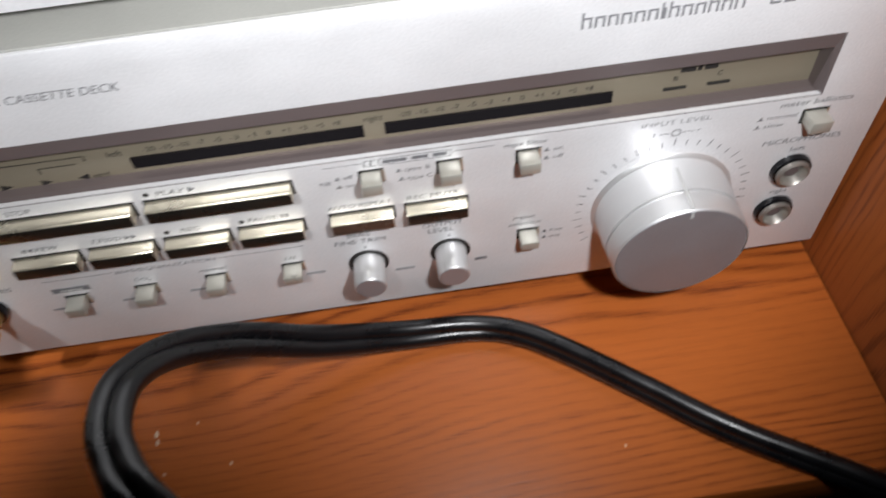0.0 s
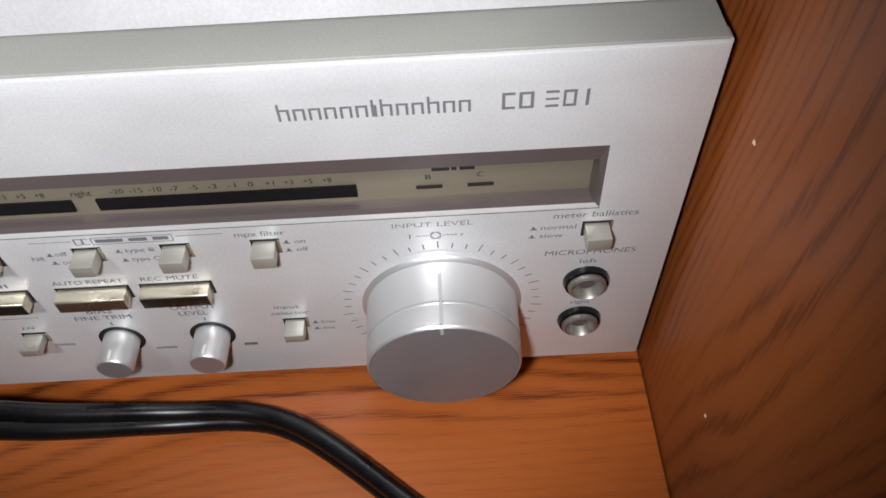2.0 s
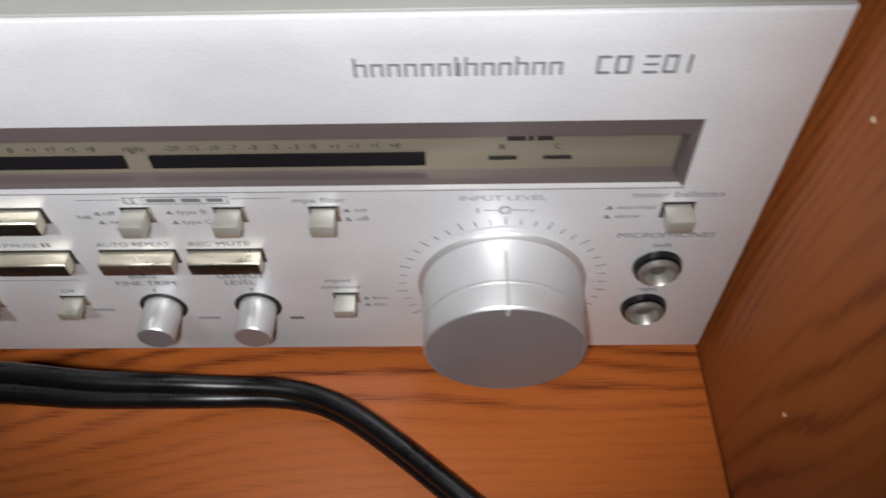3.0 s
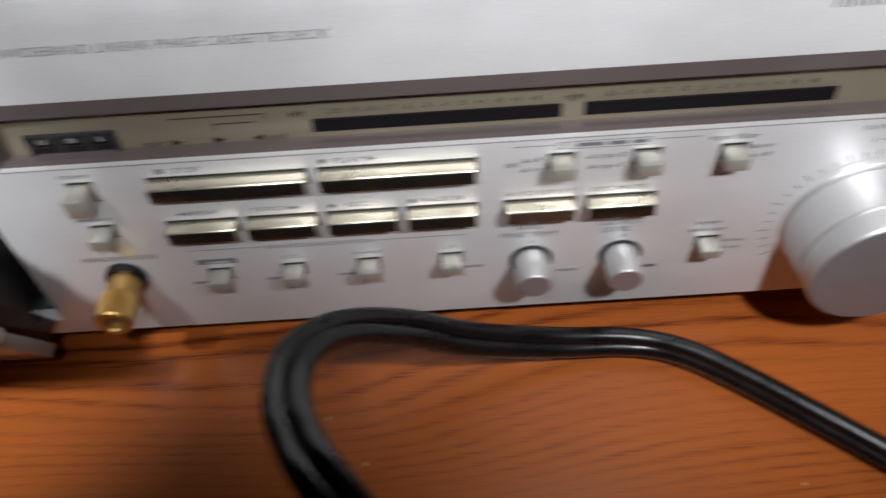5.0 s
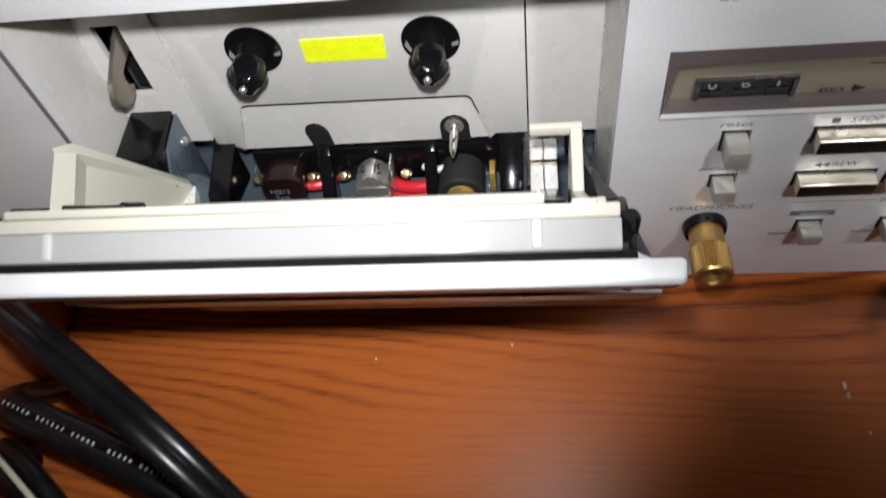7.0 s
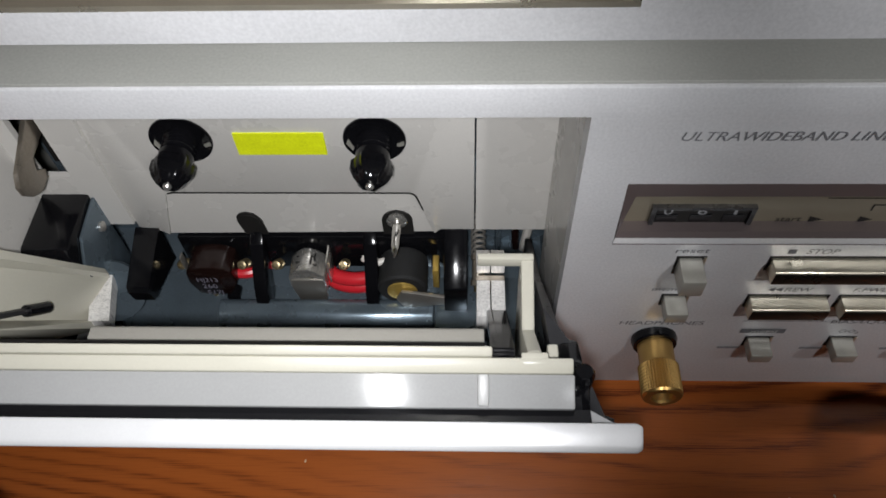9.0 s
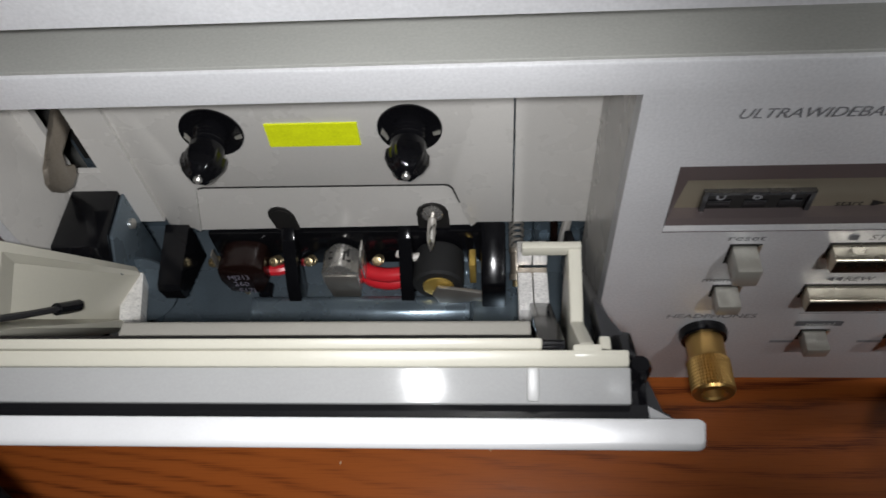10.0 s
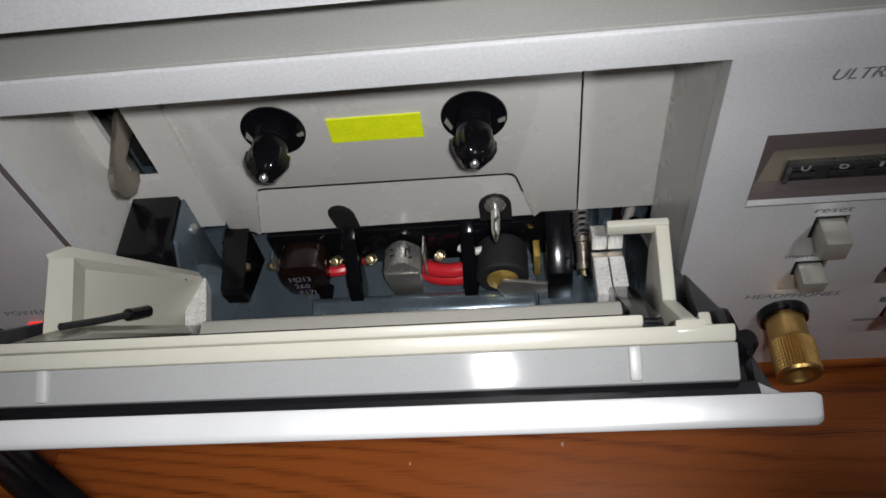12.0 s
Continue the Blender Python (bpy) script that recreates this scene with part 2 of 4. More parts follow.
def pierced(xs, zs, holes, y0, y1):
    """A plate in the xz plane from y0 (front) to y1, with rectangular holes through it."""
    b = bmesh.new()
    grid = {}
    for i, x in enumerate(xs):
        for k, z in enumerate(zs):
            grid[i, k] = b.verts.new((x, y0, z))
    for i in range(len(xs) - 1):
        for k in range(len(zs) - 1):
            mx, mz = (xs[i] + xs[i + 1]) / 2, (zs[k] + zs[k + 1]) / 2
            if not any(h[0] < mx < h[1] and h[2] < mz < h[3] for h in holes):
                b.faces.new((grid[i, k], grid[i + 1, k], grid[i + 1, k + 1], grid[i, k + 1]))
    bmesh.ops.delete(b, geom=[v for v in b.verts if not v.link_faces], context="VERTS")
    got = bmesh.ops.extrude_face_region(b, geom=b.faces[:])
    bmesh.ops.translate(b, verts=[v for v in got["geom"] if isinstance(v, bmesh.types.BMVert)], vec=(0, y1 - y0, 0))
    bmesh.ops.recalc_face_normals(b, faces=b.faces[:])
    return b


def tube(points, radius, segments=10, bm=None, offset=None, taper=None):
    """A round cord along a smooth line through the points. offset: (a, b) shifts it sideways and upwards in its own frame."""
    b = bmesh.new()
    pts = [Vector(p) for p in points]
    fine = []
    for i in range(len(pts) - 1):
        p0, p1, p2, p3 = pts[max(i - 1, 0)], pts[i], pts[i + 1], pts[min(i + 2, len(pts) - 1)]
        for k in range(8):
            t = k / 8
            fine.append(0.5 * ((2 * p1) + (p2 - p0) * t + (2 * p0 - 5 * p1 + 4 * p2 - p3) * t * t + (3 * p1 - p0 - 3 * p2 + p3) * t ** 3))
    fine.append(pts[-1])
    rings = []
    for i, p in enumerate(fine):
        d = (fine[min(i + 1, len(fine) - 1)] - fine[max(i - 1, 0)]).normalized()
        side = d.cross(Vector((0, 0, 1)))
        if side.length < 1e-4:
            side = Vector((1, 0, 0))
        side.normalize()
        up = side.cross(d)
        if offset:
            a = offset(i / (len(fine) - 1))
            p = p + side * a[0] + up * a[1]
        rings.append([b.verts.new(p + side * radius * math.cos(2 * math.pi * k / segments) + up * radius * math.sin(2 * math.pi * k / segments)) for k in range(segments)])
    for lo, hi in zip(rings, rings[1:]):
        for k in range(segments):
            b.faces.new((lo[k], lo[(k + 1) % segments], hi[(k + 1) % segments], hi[k]))
    b.faces.new(rings[0])
    b.faces.new(rings[-1])
    bmesh.ops.recalc_face_normals(b, faces=b.faces[:])
    return join(bm, b)


def hull(points, bm=None):
    b = bmesh.new()
    for p in points:
        b.verts.new(p)
    bmesh.ops.convex_hull(b, input=b.verts[:])
    return join(bm, b)


def lettering(words, x0, x1, z, cap, mat, parent, y=-0.00015, lean=0.0, name="lettering", label=""):
    """Printed words in the built-in font from x0 to x1 on the plane y, capitals cap high, standing on z."""
    cu = bpy.data.curves.new("words", "FONT")
    cu.body, cu.resolution_u = words, 3
    tmp = new("words", cu)
    bpy.context.view_layer.update()
    me = tmp.evaluated_get(bpy.context.evaluated_depsgraph_get()).to_mesh()
    bm = bmesh.new()
    bm.from_mesh(me)
    tmp.to_mesh_clear()
    bpy.data.objects.remove(tmp)
    bpy.data.curves.remove(cu)
    lo, hi = min(v.co.x for v in bm.verts), max(v.co.x for v in bm.verts)
    k = (x1 - x0) / (hi - lo)
    for v in bm.verts:
        up = v.co.y * cap / 0.69
        v.co = ((v.co.x - lo) * k + x0 + lean * up, y, z + up)
    return part(name, bm, mat, parent, label, smooth=False)


def bars(spans, z0, z1, mat, parent, y=-0.00015, name="print_bar", label=""):
    """Plain printed bars, each a part of its own; spans are (x0, x1) or (x0, x1, z0, z1)."""
    for sp in spans:
        lo, hi = (sp[2], sp[3]) if len(sp) == 4 else (z0, z1)
        bm = bmesh.new()
        bm.faces.new([bm.verts.new((x, y, z)) for x, z in ((sp[0], lo), (sp[1], lo), (sp[1], hi), (sp[0], hi))])
        part(name, bm, mat, parent, label, smooth=False)


def outline(points, mat, parent, y=-0.00015, name="print_mark"):
    bm = bmesh.new()
    bm.faces.new([bm.verts.new((x, y, z)) for x, z in points])
    return part(name, bm, mat, parent, "", smooth=False)

# ---- the cabinet and the room ----
SHELF_Z, WALL_L, WALL_R, FRONT = -0.011, -0.2025, 0.2249, -0.069
shelf = part("shelf", box(WALL_L, WALL_R, FRONT, 0.40, SHELF_Z - 0.019, SHELF_Z, 0.0008), SHELF_WOOD)
tagged(shelf, "orange-brown oak laminate cabinet shelf with dark grain", "shelf", kind="structure")
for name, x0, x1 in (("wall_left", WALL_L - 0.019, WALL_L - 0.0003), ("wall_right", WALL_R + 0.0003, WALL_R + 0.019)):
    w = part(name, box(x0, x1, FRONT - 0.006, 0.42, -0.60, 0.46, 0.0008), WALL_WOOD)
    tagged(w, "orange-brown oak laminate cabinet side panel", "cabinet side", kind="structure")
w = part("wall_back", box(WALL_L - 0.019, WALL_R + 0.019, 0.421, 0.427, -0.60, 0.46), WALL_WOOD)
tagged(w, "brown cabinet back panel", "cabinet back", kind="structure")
w = part("cabinet_top", box(WALL_L - 0.019, WALL_R + 0.019, FRONT - 0.006, 0.427, 0.461, 0.48), SHELF_WOOD)
tagged(w, "orange-brown oak laminate cabinet top", "cabinet top", kind="structure")
# unseen shell, added so that reflections meet a closed, dim room
for name, dims in (("floor", (-0.8, 0.8, -1.0, 0.5, -0.62, -0.602)), ("ceiling", (-0.8, 0.8, -1.0, 0.5, 0.8, 0.82)),
                   ("wall_north", (-0.8, 0.8, 0.5, 0.52, -0.62, 0.82)), ("wall_south", (-0.8, 0.8, -1.02, -1.0, -0.62, 0.82)),
                   ("wall_west", (-0.82, -0.8, -1.0, 0.5, -0.62, 0.82)), ("wall_east", (0.8, 0.82, -1.0, 0.5, -0.62, 0.82))):
    w = part(name, box(*dims), PLASTER)
    tagged(w, "unseen plain plaster surface added to close in the dim room", name.split("_")[0], kind="structure")

# ---- the cassette deck ----
LEFT, RIGHT, TOP = -0.1985, 0.2215, 0.1032
BAY = (-0.1652, -0.0431, 0.006, 0.0968)
WIN = (-0.0345, 0.2035, 0.0622, 0.0802)
deck = thing("cassette_deck", "silver cassette deck with opened cassette door on the wooden shelf", "cassette deck")
face = pierced([LEFT, BAY[0], BAY[1], WIN[0], WIN[1], RIGHT], [0.0, BAY[2], WIN[2], WIN[3], BAY[3], TOP], [BAY, WIN], 0.0, 0.0042)
edge = [e for e in face.edges if all(abs(v.co.z - TOP) < 1e-6 and abs(v.co.y) < 1e-6 for v in e.verts)]
edge += [e for e in face.edges if all(abs(v.co.x - RIGHT) < 1e-6 and abs(v.co.y) < 1e-6 for v in e.verts)]
bmesh.ops.bevel(face, geom=edge, offset=0.0005, segments=2, profile=0.5, affect="EDGES")
part("faceplate", face, SILVER, deck, "silver aluminium faceplate with fine grey lettering")
part("top_cover", box(LEFT + 0.0006, RIGHT - 0.0006, 0.0005, 0.27, TOP + 0.0001, TOP + 0.0008, 0.0002), SILVER_TOP, deck, "dull grey painted top cover")
for x in (LEFT + 0.002, RIGHT - 0.003):
    part("side_panel", box(x, x + 0.001, 0.0042, 0.27, 0.0, TOP - 0.002), SILVER_TOP, deck)
part("bottom_plate", box(LEFT + 0.001, RIGHT - 0.001, 0.0042, 0.27, 0.0, 0.0012), STEEL, deck)
part("back_panel", box(LEFT + 0.001, RIGHT - 0.001, 0.27, 0.2715, 0.0, TOP - 0.0004), BLACK, deck)
for x, y in ((-0.170, 0.03), (0.190, 0.03), (-0.170, 0.24), (0.190, 0.24)):
    part("foot", turned([(0.0, 0.0), (0.009, 0.0), (0.0105, 0.003), (0.011, 0.011), (0.0, 0.011)], (x, y, SHELF_Z), (0, 0, 1), 24), RUBBER, deck)

# the display window: a sunken scale behind a bevelled bezel
part("scale_panel", box(WIN[0] - 0.003, WIN[1] + 0.004, 0.0052, 0.0062, 0.050, 0.084), SCALE_GOLD, deck, "champagne coloured display panel")
bez = bmesh.new()
x0, x1, z0, z1 = WIN
ring_o = [(x0, -0.0002, z0 - 0.0003), (x1, -0.0002, z0 - 0.0003), (x1, 0.0002, z1), (x0, 0.0002, z1)]
ring_i = [(x0 + 0.0012, 0.0026, z0 + 0.0003), (x1 - 0.0014, 0.0026, z0 + 0.0003), (x1 - 0.0014, 0.0006, z1 - 0.0043), (x0 + 0.0022, 0.0006, z1 - 0.0043)]
ring_b = [(x0 + 0.0012, 0.0052, z0 + 0.0003), (x1 - 0.0014, 0.0052, z0 + 0.0003), (x1 - 0.0014, 0.0050, z1 - 0.0043), (x0 + 0.0022, 0.0050, z1 - 0.0043)]
rings = [[bez.verts.new(p) for p in r] for r in (ring_o, ring_i, ring_b)]
for a, b_ in zip(rings, rings[1:]):
    for i in range(4):
        bez.faces.new((a[i], a[(i + 1) % 4], b_[(i + 1) % 4], b_[i]))
bmesh.ops.recalc_face_normals(bez, faces=bez.faces[:])
part("window_bezel", bez, BRONZE, deck, "brown bevelled window bezel", smooth=False)
YS = 0.0051
for x in (0.0366, 0.0971):
    meter = part("level_meter", box(x, x + 0.0553, 0.0046, 0.0054, 0.0642, 0.0675), METER, deck, "dark level meter strip")
    for i, n in enumerate(("-20", "-15", "-10", "-7", "-5", "-3", "-1", "0", "+1", "+3", "+5", "+8")):
        c = x + 0.0052 + i * 0.00402
        wd = 0.00095 * len(n) if n != "0" else 0.0011
        lettering(n, c - wd / 2, c + wd / 2, 0.0687, 0.0014, INK_DARK, deck, YS)
lettering("left", 0.0318, 0.0354, 0.0685, 0.0017, INK_DARK, deck, YS, 0.1)
lettering("right", 0.0924, 0.0968, 0.0685, 0.0017, INK_DARK, deck, YS, 0.1)
bars([(0.1685, 0.1722), (0.1726, 0.1737), (0.1743, 0.1775)], 0.0703, 0.0717, INK_DARK, deck, YS)
for n, x in (("B", 0.1677), ("C", 0.1786)):
    lettering(n, x - 0.0006, x + 0.0006, 0.0680, 0.0014, INK_DARK, deck, YS)
    part("indicator_lens", box(x - 0.0027, x + 0.0029, 0.0047, 0.0053, 0.0655, 0.0661), SLOT, deck)
lettering("start", -0.0022, 0.0028, 0.0626, 0.0015, INK_DARK, deck, YS, 0.1)
lettering("end", 0.0262, 0.0299, 0.0626, 0.0015, INK_DARK, deck, YS, 0.1)
for x, d in ((0.0056, 1), (0.0152, 1), (0.0240, -1)):
    outline([(x - 0.0013 * d, 0.0623), (x + 0.0015 * d, 0.0632), (x - 0.0013 * d, 0.0642)], INK_DARK, deck, YS)
bars([(0.0056, 0.0265, 0.0697, 0.0700), (0.0263, 0.0266, 0.0683, 0.0700), (0.0150, 0.0240, 0.0676, 0.0679), (0.0150, 0.0153, 0.0660, 0.0679)], 0, 0, INK_DARK, deck, YS)
counter = part("tape_counter", pierced([-0.0272, -0.0263, -0.0080, -0.0071], [0.0598, 0.0606, 0.0672, 0.0680], [(-0.0263, -0.0080, 0.0606, 0.0672)], 0.0042, 0.0053), BLACK, deck, "three-digit mechanical tape counter")
part("counter_well", box(-0.0263, -0.0080, 0.0049, 0.0052, 0.0606, 0.0672), SLOT, counter)
for n, x in (("0", -0.0238), ("6", -0.0172), ("1", -0.0108)):
    part("digit_wheel", turned([(0.0, -0.0021), (0.0042, -0.0021), (0.0042, 0.0021), (0.0, 0.0021)], (x, 0.0089, 0.0640), (1, 0, 0), 24), SHINE_BLACK, counter)
    wd = 0.0003 if n == "1" else 0.0009
    lettering(n, x - wd, x + wd, 0.0654, 0.0022, INK_PALE, counter, 0.0046, 0.0, "digit")

# printed names above the window: the maker's marks as plain shapes
tall, mid = (0.0909, 0.0949), (0.0909, 0.0937)
marks, x = [], 0.1415
for ch in "txxxxx/txxtxx":
    w_ = 0.0024 if ch != "/" else 0.0012
    lo, hi = tall if ch in "t/" else mid
    marks += [(x, x + 0.0005, lo, hi), (x + w_ - 0.0007, x + w_ - 0.0002, mid[0], mid[1])]
    marks += [(x + 0.0005, x + w_ - 0.0007, mid[1] - 0.0005, mid[1])]
    x += w_ + 0.00044
bars(marks, 0, 0, INK, deck, name="maker_mark")
bars([(0.1822, 0.1828), (0.1828, 0.1846, 0.0942, 0.0948), (0.1828, 0.1846, 0.0909, 0.0915), (0.1853, 0.1859), (0.1859, 0.1874, 0.0942, 0.0948), (0.1859, 0.1874, 0.0909, 0.0915), (0.1874, 0.1880),
      (0.1901, 0.1925, 0.0942, 0.0948), (0.1901, 0.1925, 0.0909, 0.0915), (0.1901, 0.1925, 0.0926, 0.0931), (0.1933, 0.1938), (0.1938, 0.1952, 0.0942, 0.0948), (0.1938, 0.1952, 0.0909, 0.0915), (0.1952, 0.1957), (0.1974, 0.1980)],
     0.0909, 0.0948, INK, deck, name="model_mark")
lettering("ULTRAWIDEBAND LINEAR PHASE CASSETTE DECK", -0.0280, 0.0445, 0.0914, 0.0021, INK, deck, lean=0.28)


def key(x0, x1, top, label=""):
    """A long polished key in a dark slot of the faceplate."""
    slot = part("key_slot", box(x0 - 0.0005, x1 + 0.0006, -0.00012, 0.0010, top - 0.0044, top + 0.0006), SLOT, deck)
    k = part("transport_key", prism([(0.001, top), (-0.0034, top - 0.0001), (-0.0037, top - 0.0004), (-0.0037, top - 0.0040), (0.001, top - 0.0040)], 0, x0, x1, 0.00012), CHAMPAGNE, deck, label)
    part("key_front", box(x0 + 0.0001, x1 - 0.0001, -0.00385, -0.0035, top - 0.0040, top - 0.0005, 0.0001), KEY_REFLECT if abs(x0 - 0.0795) < 0.0001 else KEY_FRONT, k)
    return k


def push_button(x, top, w=0.0051, h=0.0037, d=0.0050, mat=None):
    part("button_slot", box(x - w / 2 - 0.0005, x + w / 2 + 0.0008, -0.00012, 0.001, top - h - 0.0005, top + 0.0006), SLOT, deck)
    part("slot_edge", box(x + w / 2 + 0.0002, x + w / 2 + 0.0008, -0.0003, 0.0005, top - h, top + 0.0003), CHAMPAGNE, deck)
    return part("push_button", box(x - w / 2, x + w / 2, -d, 0.001, top - h, top, 0.00035), mat or BUTTON, deck)


for x0, x1, top in ((-0.0020, 0.0335, 0.0572), (0.0368, 0.0722, 0.0572), (-0.0022, 0.0142, 0.0427), (0.0172, 0.0336, 0.0427), (0.0366, 0.0530, 0.0427), (0.0558, 0.0722, 0.0427), (0.0795, 0.0957, 0.0427), (0.0992, 0.1151, 0.0427)):
    key(x0, x1, top)
for x, top, w_, h_ in ((0.0919, 0.0570, 0.0051, 0.0037), (0.1113, 0.0568, 0.0053, 0.0037), (0.1310, 0.0567, 0.0051, 0.0037), (0.2037, 0.0569, 0.0054, 0.0037), (0.1317, 0.0250, 0.0050, 0.0030),
                       (0.0054, 0.0240, 0.0051, 0.0034), (0.0246, 0.0243, 0.0051, 0.0034), (0.0442, 0.0245, 0.0051, 0.0034), (0.0655, 0.0246, 0.0050, 0.0028), (-0.0182, 0.0427, 0.0047, 0.0034)):
    push_button(x, top, w_, h_)
push_button(-0.0181, 0.0571, 0.0047, 0.0052, 0.0060)

# lettering over the keys and buttons
T = deck
lettering("STOP", 0.0040, 0.0101, 0.0588, 0.0016, INK, T, lean=0.25)
bars([(0.0004, 0.0020)], 0.0588, 0.0603, INK, T)
lettering("PLAY", 0.0402, 0.0470, 0.0588, 0.0016, INK, T, lean=0.25)
outline([(0.0480, 0.0587), (0.0498, 0.0596), (0.0480, 0.0605)], INK, T)
for x, z in ((0.0379, 0.0596), (0.0379, 0.0451), (0.0570, 0.0451)):
    outline([(x + 0.0007 * math.cos(a * math.pi / 6), z + 0.0007 * math.sin(a * math.pi / 6)) for a in range(12)], INK_DARK, T)
lettering("REW", 0.0044, 0.0100, 0.0447, 0.0015, INK, T, lean=0.25)
for x in (0.0008, 0.0024):
    outline([(x + 0.0015, 0.0446), (x, 0.0454), (x + 0.0015, 0.0462)], INK, T)
lettering("F.FWD", 0.0188, 0.0262, 0.0447, 0.0015, INK, T, lean=0.25)
for x in (0.0272, 0.0288):
    outline([(x, 0.0446), (x + 0.0015, 0.0454), (x, 0.0462)], INK, T)
lettering("REC", 0.0415, 0.0462, 0.0445, 0.0014, INK, T)
lettering("PAUSE", 0.0588, 0.0662, 0.0446, 0.0014, INK, T)
bars([(0.0672, 0.0678), (0.0684, 0.0690)], 0.0446, 0.0460, INK, T)
lettering("AUTO REPEAT", 0.0792, 0.0957, 0.0445, 0.0015, INK, T, lean=0.05)
lettering("REC MUTE", 0.0998, 0.1131, 0.0445, 0.0015, INK, T, lean=0.05)
lettering("BIAS", 0.0823, 0.0885, 0.0323, 0.0018, INK, T)
lettering("FINE TRIM", 0.0784, 0.0923, 0.0295, 0.0018, INK, T)
lettering("OUTPUT", 0.1028, 0.1138, 0.0321, 0.0018, INK, T)
lettering("LEVEL", 0.1041, 0.1112, 0.0295, 0.0018, INK, T)
lettering("INPUT LEVEL", 0.1592, 0.1768, 0.0587, 0.0015, INK_PALE, T)
lettering("l", 0.1627, 0.1630, 0.0549, 0.0014, INK, T)
lettering("r", 0.1740, 0.1747, 0.0549, 0.0014, INK, T)
bars([(0.1642, 0.1670), (0.1700, 0.1732)], 0.0555, 0.0557, INK, T)
ring = [(0.1685 + 0.0011 * math.cos(a * math.pi / 8), 0.0556 + 0.0011 * math.sin(a * math.pi / 8)) for a in range(16)]
bars([(min(p[0], q[0]) - 0.0001, max(p[0], q[0]) + 0.0001, min(p[1], q[1]) - 0.0001, max(p[1], q[1]) + 0.0001) for p, q in zip(ring, ring[1:] + ring[:1])], 0, 0, INK_PALE, T, name="print_mark")
lettering("meter ballistics", 0.1940, 0.2123, 0.0592, 0.0017, INK, T, lean=0.1)
lettering("normal", 0.1915, 0.1992, 0.0555, 0.0014, INK, T, lean=0.1)
lettering("slow", 0.1913, 0.1965, 0.0527, 0.0014, INK, T, lean=0.1)
lettering("MICROPHONES", 0.1930, 0.2137, 0.0460, 0.0017, INK, T, lean=0.1)
lettering("left", 0.2014, 0.2055, 0.0425, 0.0015, INK, T)
lettering("right", 0.2008, 0.2056, 0.0257, 0.0015, INK, T)
lettering("input", 0.1276, 0.1338, 0.0302, 0.0015, INK, T)
lettering("selector", 0.1264, 0.1358, 0.0275, 0.0015, INK, T)
lettering("line", 0.1382, 0.1417, 0.0229, 0.0013, INK, T)
lettering("mic", 0.1382, 0.1412, 0.0201, 0.0013, INK, T)
lettering("mpx filter", 0.1251, 0.1360, 0.0586, 0.0016, INK, T)
lettering("on", 0.1375, 0.1399, 0.0555, 0.0014, INK, T)
lettering("off", 0.1375, 0.1402, 0.0527, 0.0014, INK, T)
lettering("type B", 0.1002, 0.1067, 0.0554, 0.0014, INK, T)
lettering("type C", 0.1006, 0.1070, 0.0522, 0.0014, INK, T)
lettering("NR", 0.0792, 0.0821, 0.0540, 0.0014, INK, T)
lettering("off", 0.0848, 0.0875, 0.0553, 0.0014, INK, T)
lettering("on", 0.0852, 0.0876, 0.0524, 0.0014, INK, T)
for x, z in ((0.0836, 0.0553), (0.0836, 0.0524), (0.0988, 0.0554), (0.0992, 0.0522), (0.1358, 0.0555), (0.1358, 0.0527), (0.1899, 0.0555), (0.1897, 0.0527), (0.1366, 0.0229), (0.1366, 0.0201)):
    bars([(x - 0.0008, x + 0.0008, z, z + 0.0003), (x - 0.0003, x + 0.0003, z, z + 0.0011)], 0, 0, INK, T, name="switch_mark")
bars([(0.0808, 0.0900), (0.1128, 0.1228)], 0.0600, 0.0602, INK, T)
bars([(0.0906, 0.0909, 0.0587, 0.0608), (0.0909, 0.0921, 0.0606, 0.0608), (0.0909, 0.0921, 0.0587, 0.0589), (0.0923, 0.0926, 0.0587, 0.0608), (0.0926, 0.0938, 0.0606, 0.0608), (0.0926, 0.0938, 0.0587, 0.0589), (0.0921, 0.0922, 0.0587, 0.0608),
      (0.0943, 0.1120, 0.0607, 0.0609), (0.0943, 0.1120, 0.0586, 0.0588), (0.0943, 0.0945, 0.0586, 0.0609), (0.1118, 0.1120, 0.0586, 0.0609), (0.0952, 0.1012, 0.0592, 0.0603), (0.1024, 0.1064, 0.0592, 0.0603), (0.1076, 0.1110, 0.0592, 0.0603)], 0, 0, INK, T, name="maker_mark")
bars([(-0.0005, 0.0185), (0.0470, 0.0700)], 0.0318, 0.0320, INK, T)
lettering("BIAS/EQUALIZATION", 0.0193, 0.0462, 0.0311, 0.0014, INK, T, lean=0.1)
bars([(0.0003, 0.0105)], 0.0263, 0.0283, INK, T, name="label_field")
lettering("metal", 0.0026, 0.0084, 0.0266, 0.0014, INK_WHITE, T, -0.0003, 0.2)
lettering("CrO", 0.0226, 0.0262, 0.0268, 0.0014, INK, T, lean=0.2)
lettering("2", 0.0265, 0.0273, 0.0264, 0.0009, INK, T)
lettering("normal", 0.0406, 0.0476, 0.0268, 0.0013, INK, T, lean=0.2)
lettering("LN", 0.0640, 0.0668, 0.0268, 0.0013, INK, T, lean=0.2)
for x in (-0.0035, 0.0160, 0.0350, 0.0680):
    bars([(x + 0.0005, x + 0.0058)], 0.0186, 0.0196, INK_PALE, T)
bars([(0.1165, 0.1200)], 0.0142, 0.0154, INK, T)
bars([(0.0935, 0.0990)], 0.0146, 0.0156, INK_PALE, T)
lettering("reset", -0.0217, -0.0150, 0.0590, 0.0016, INK, T, lean=0.2)
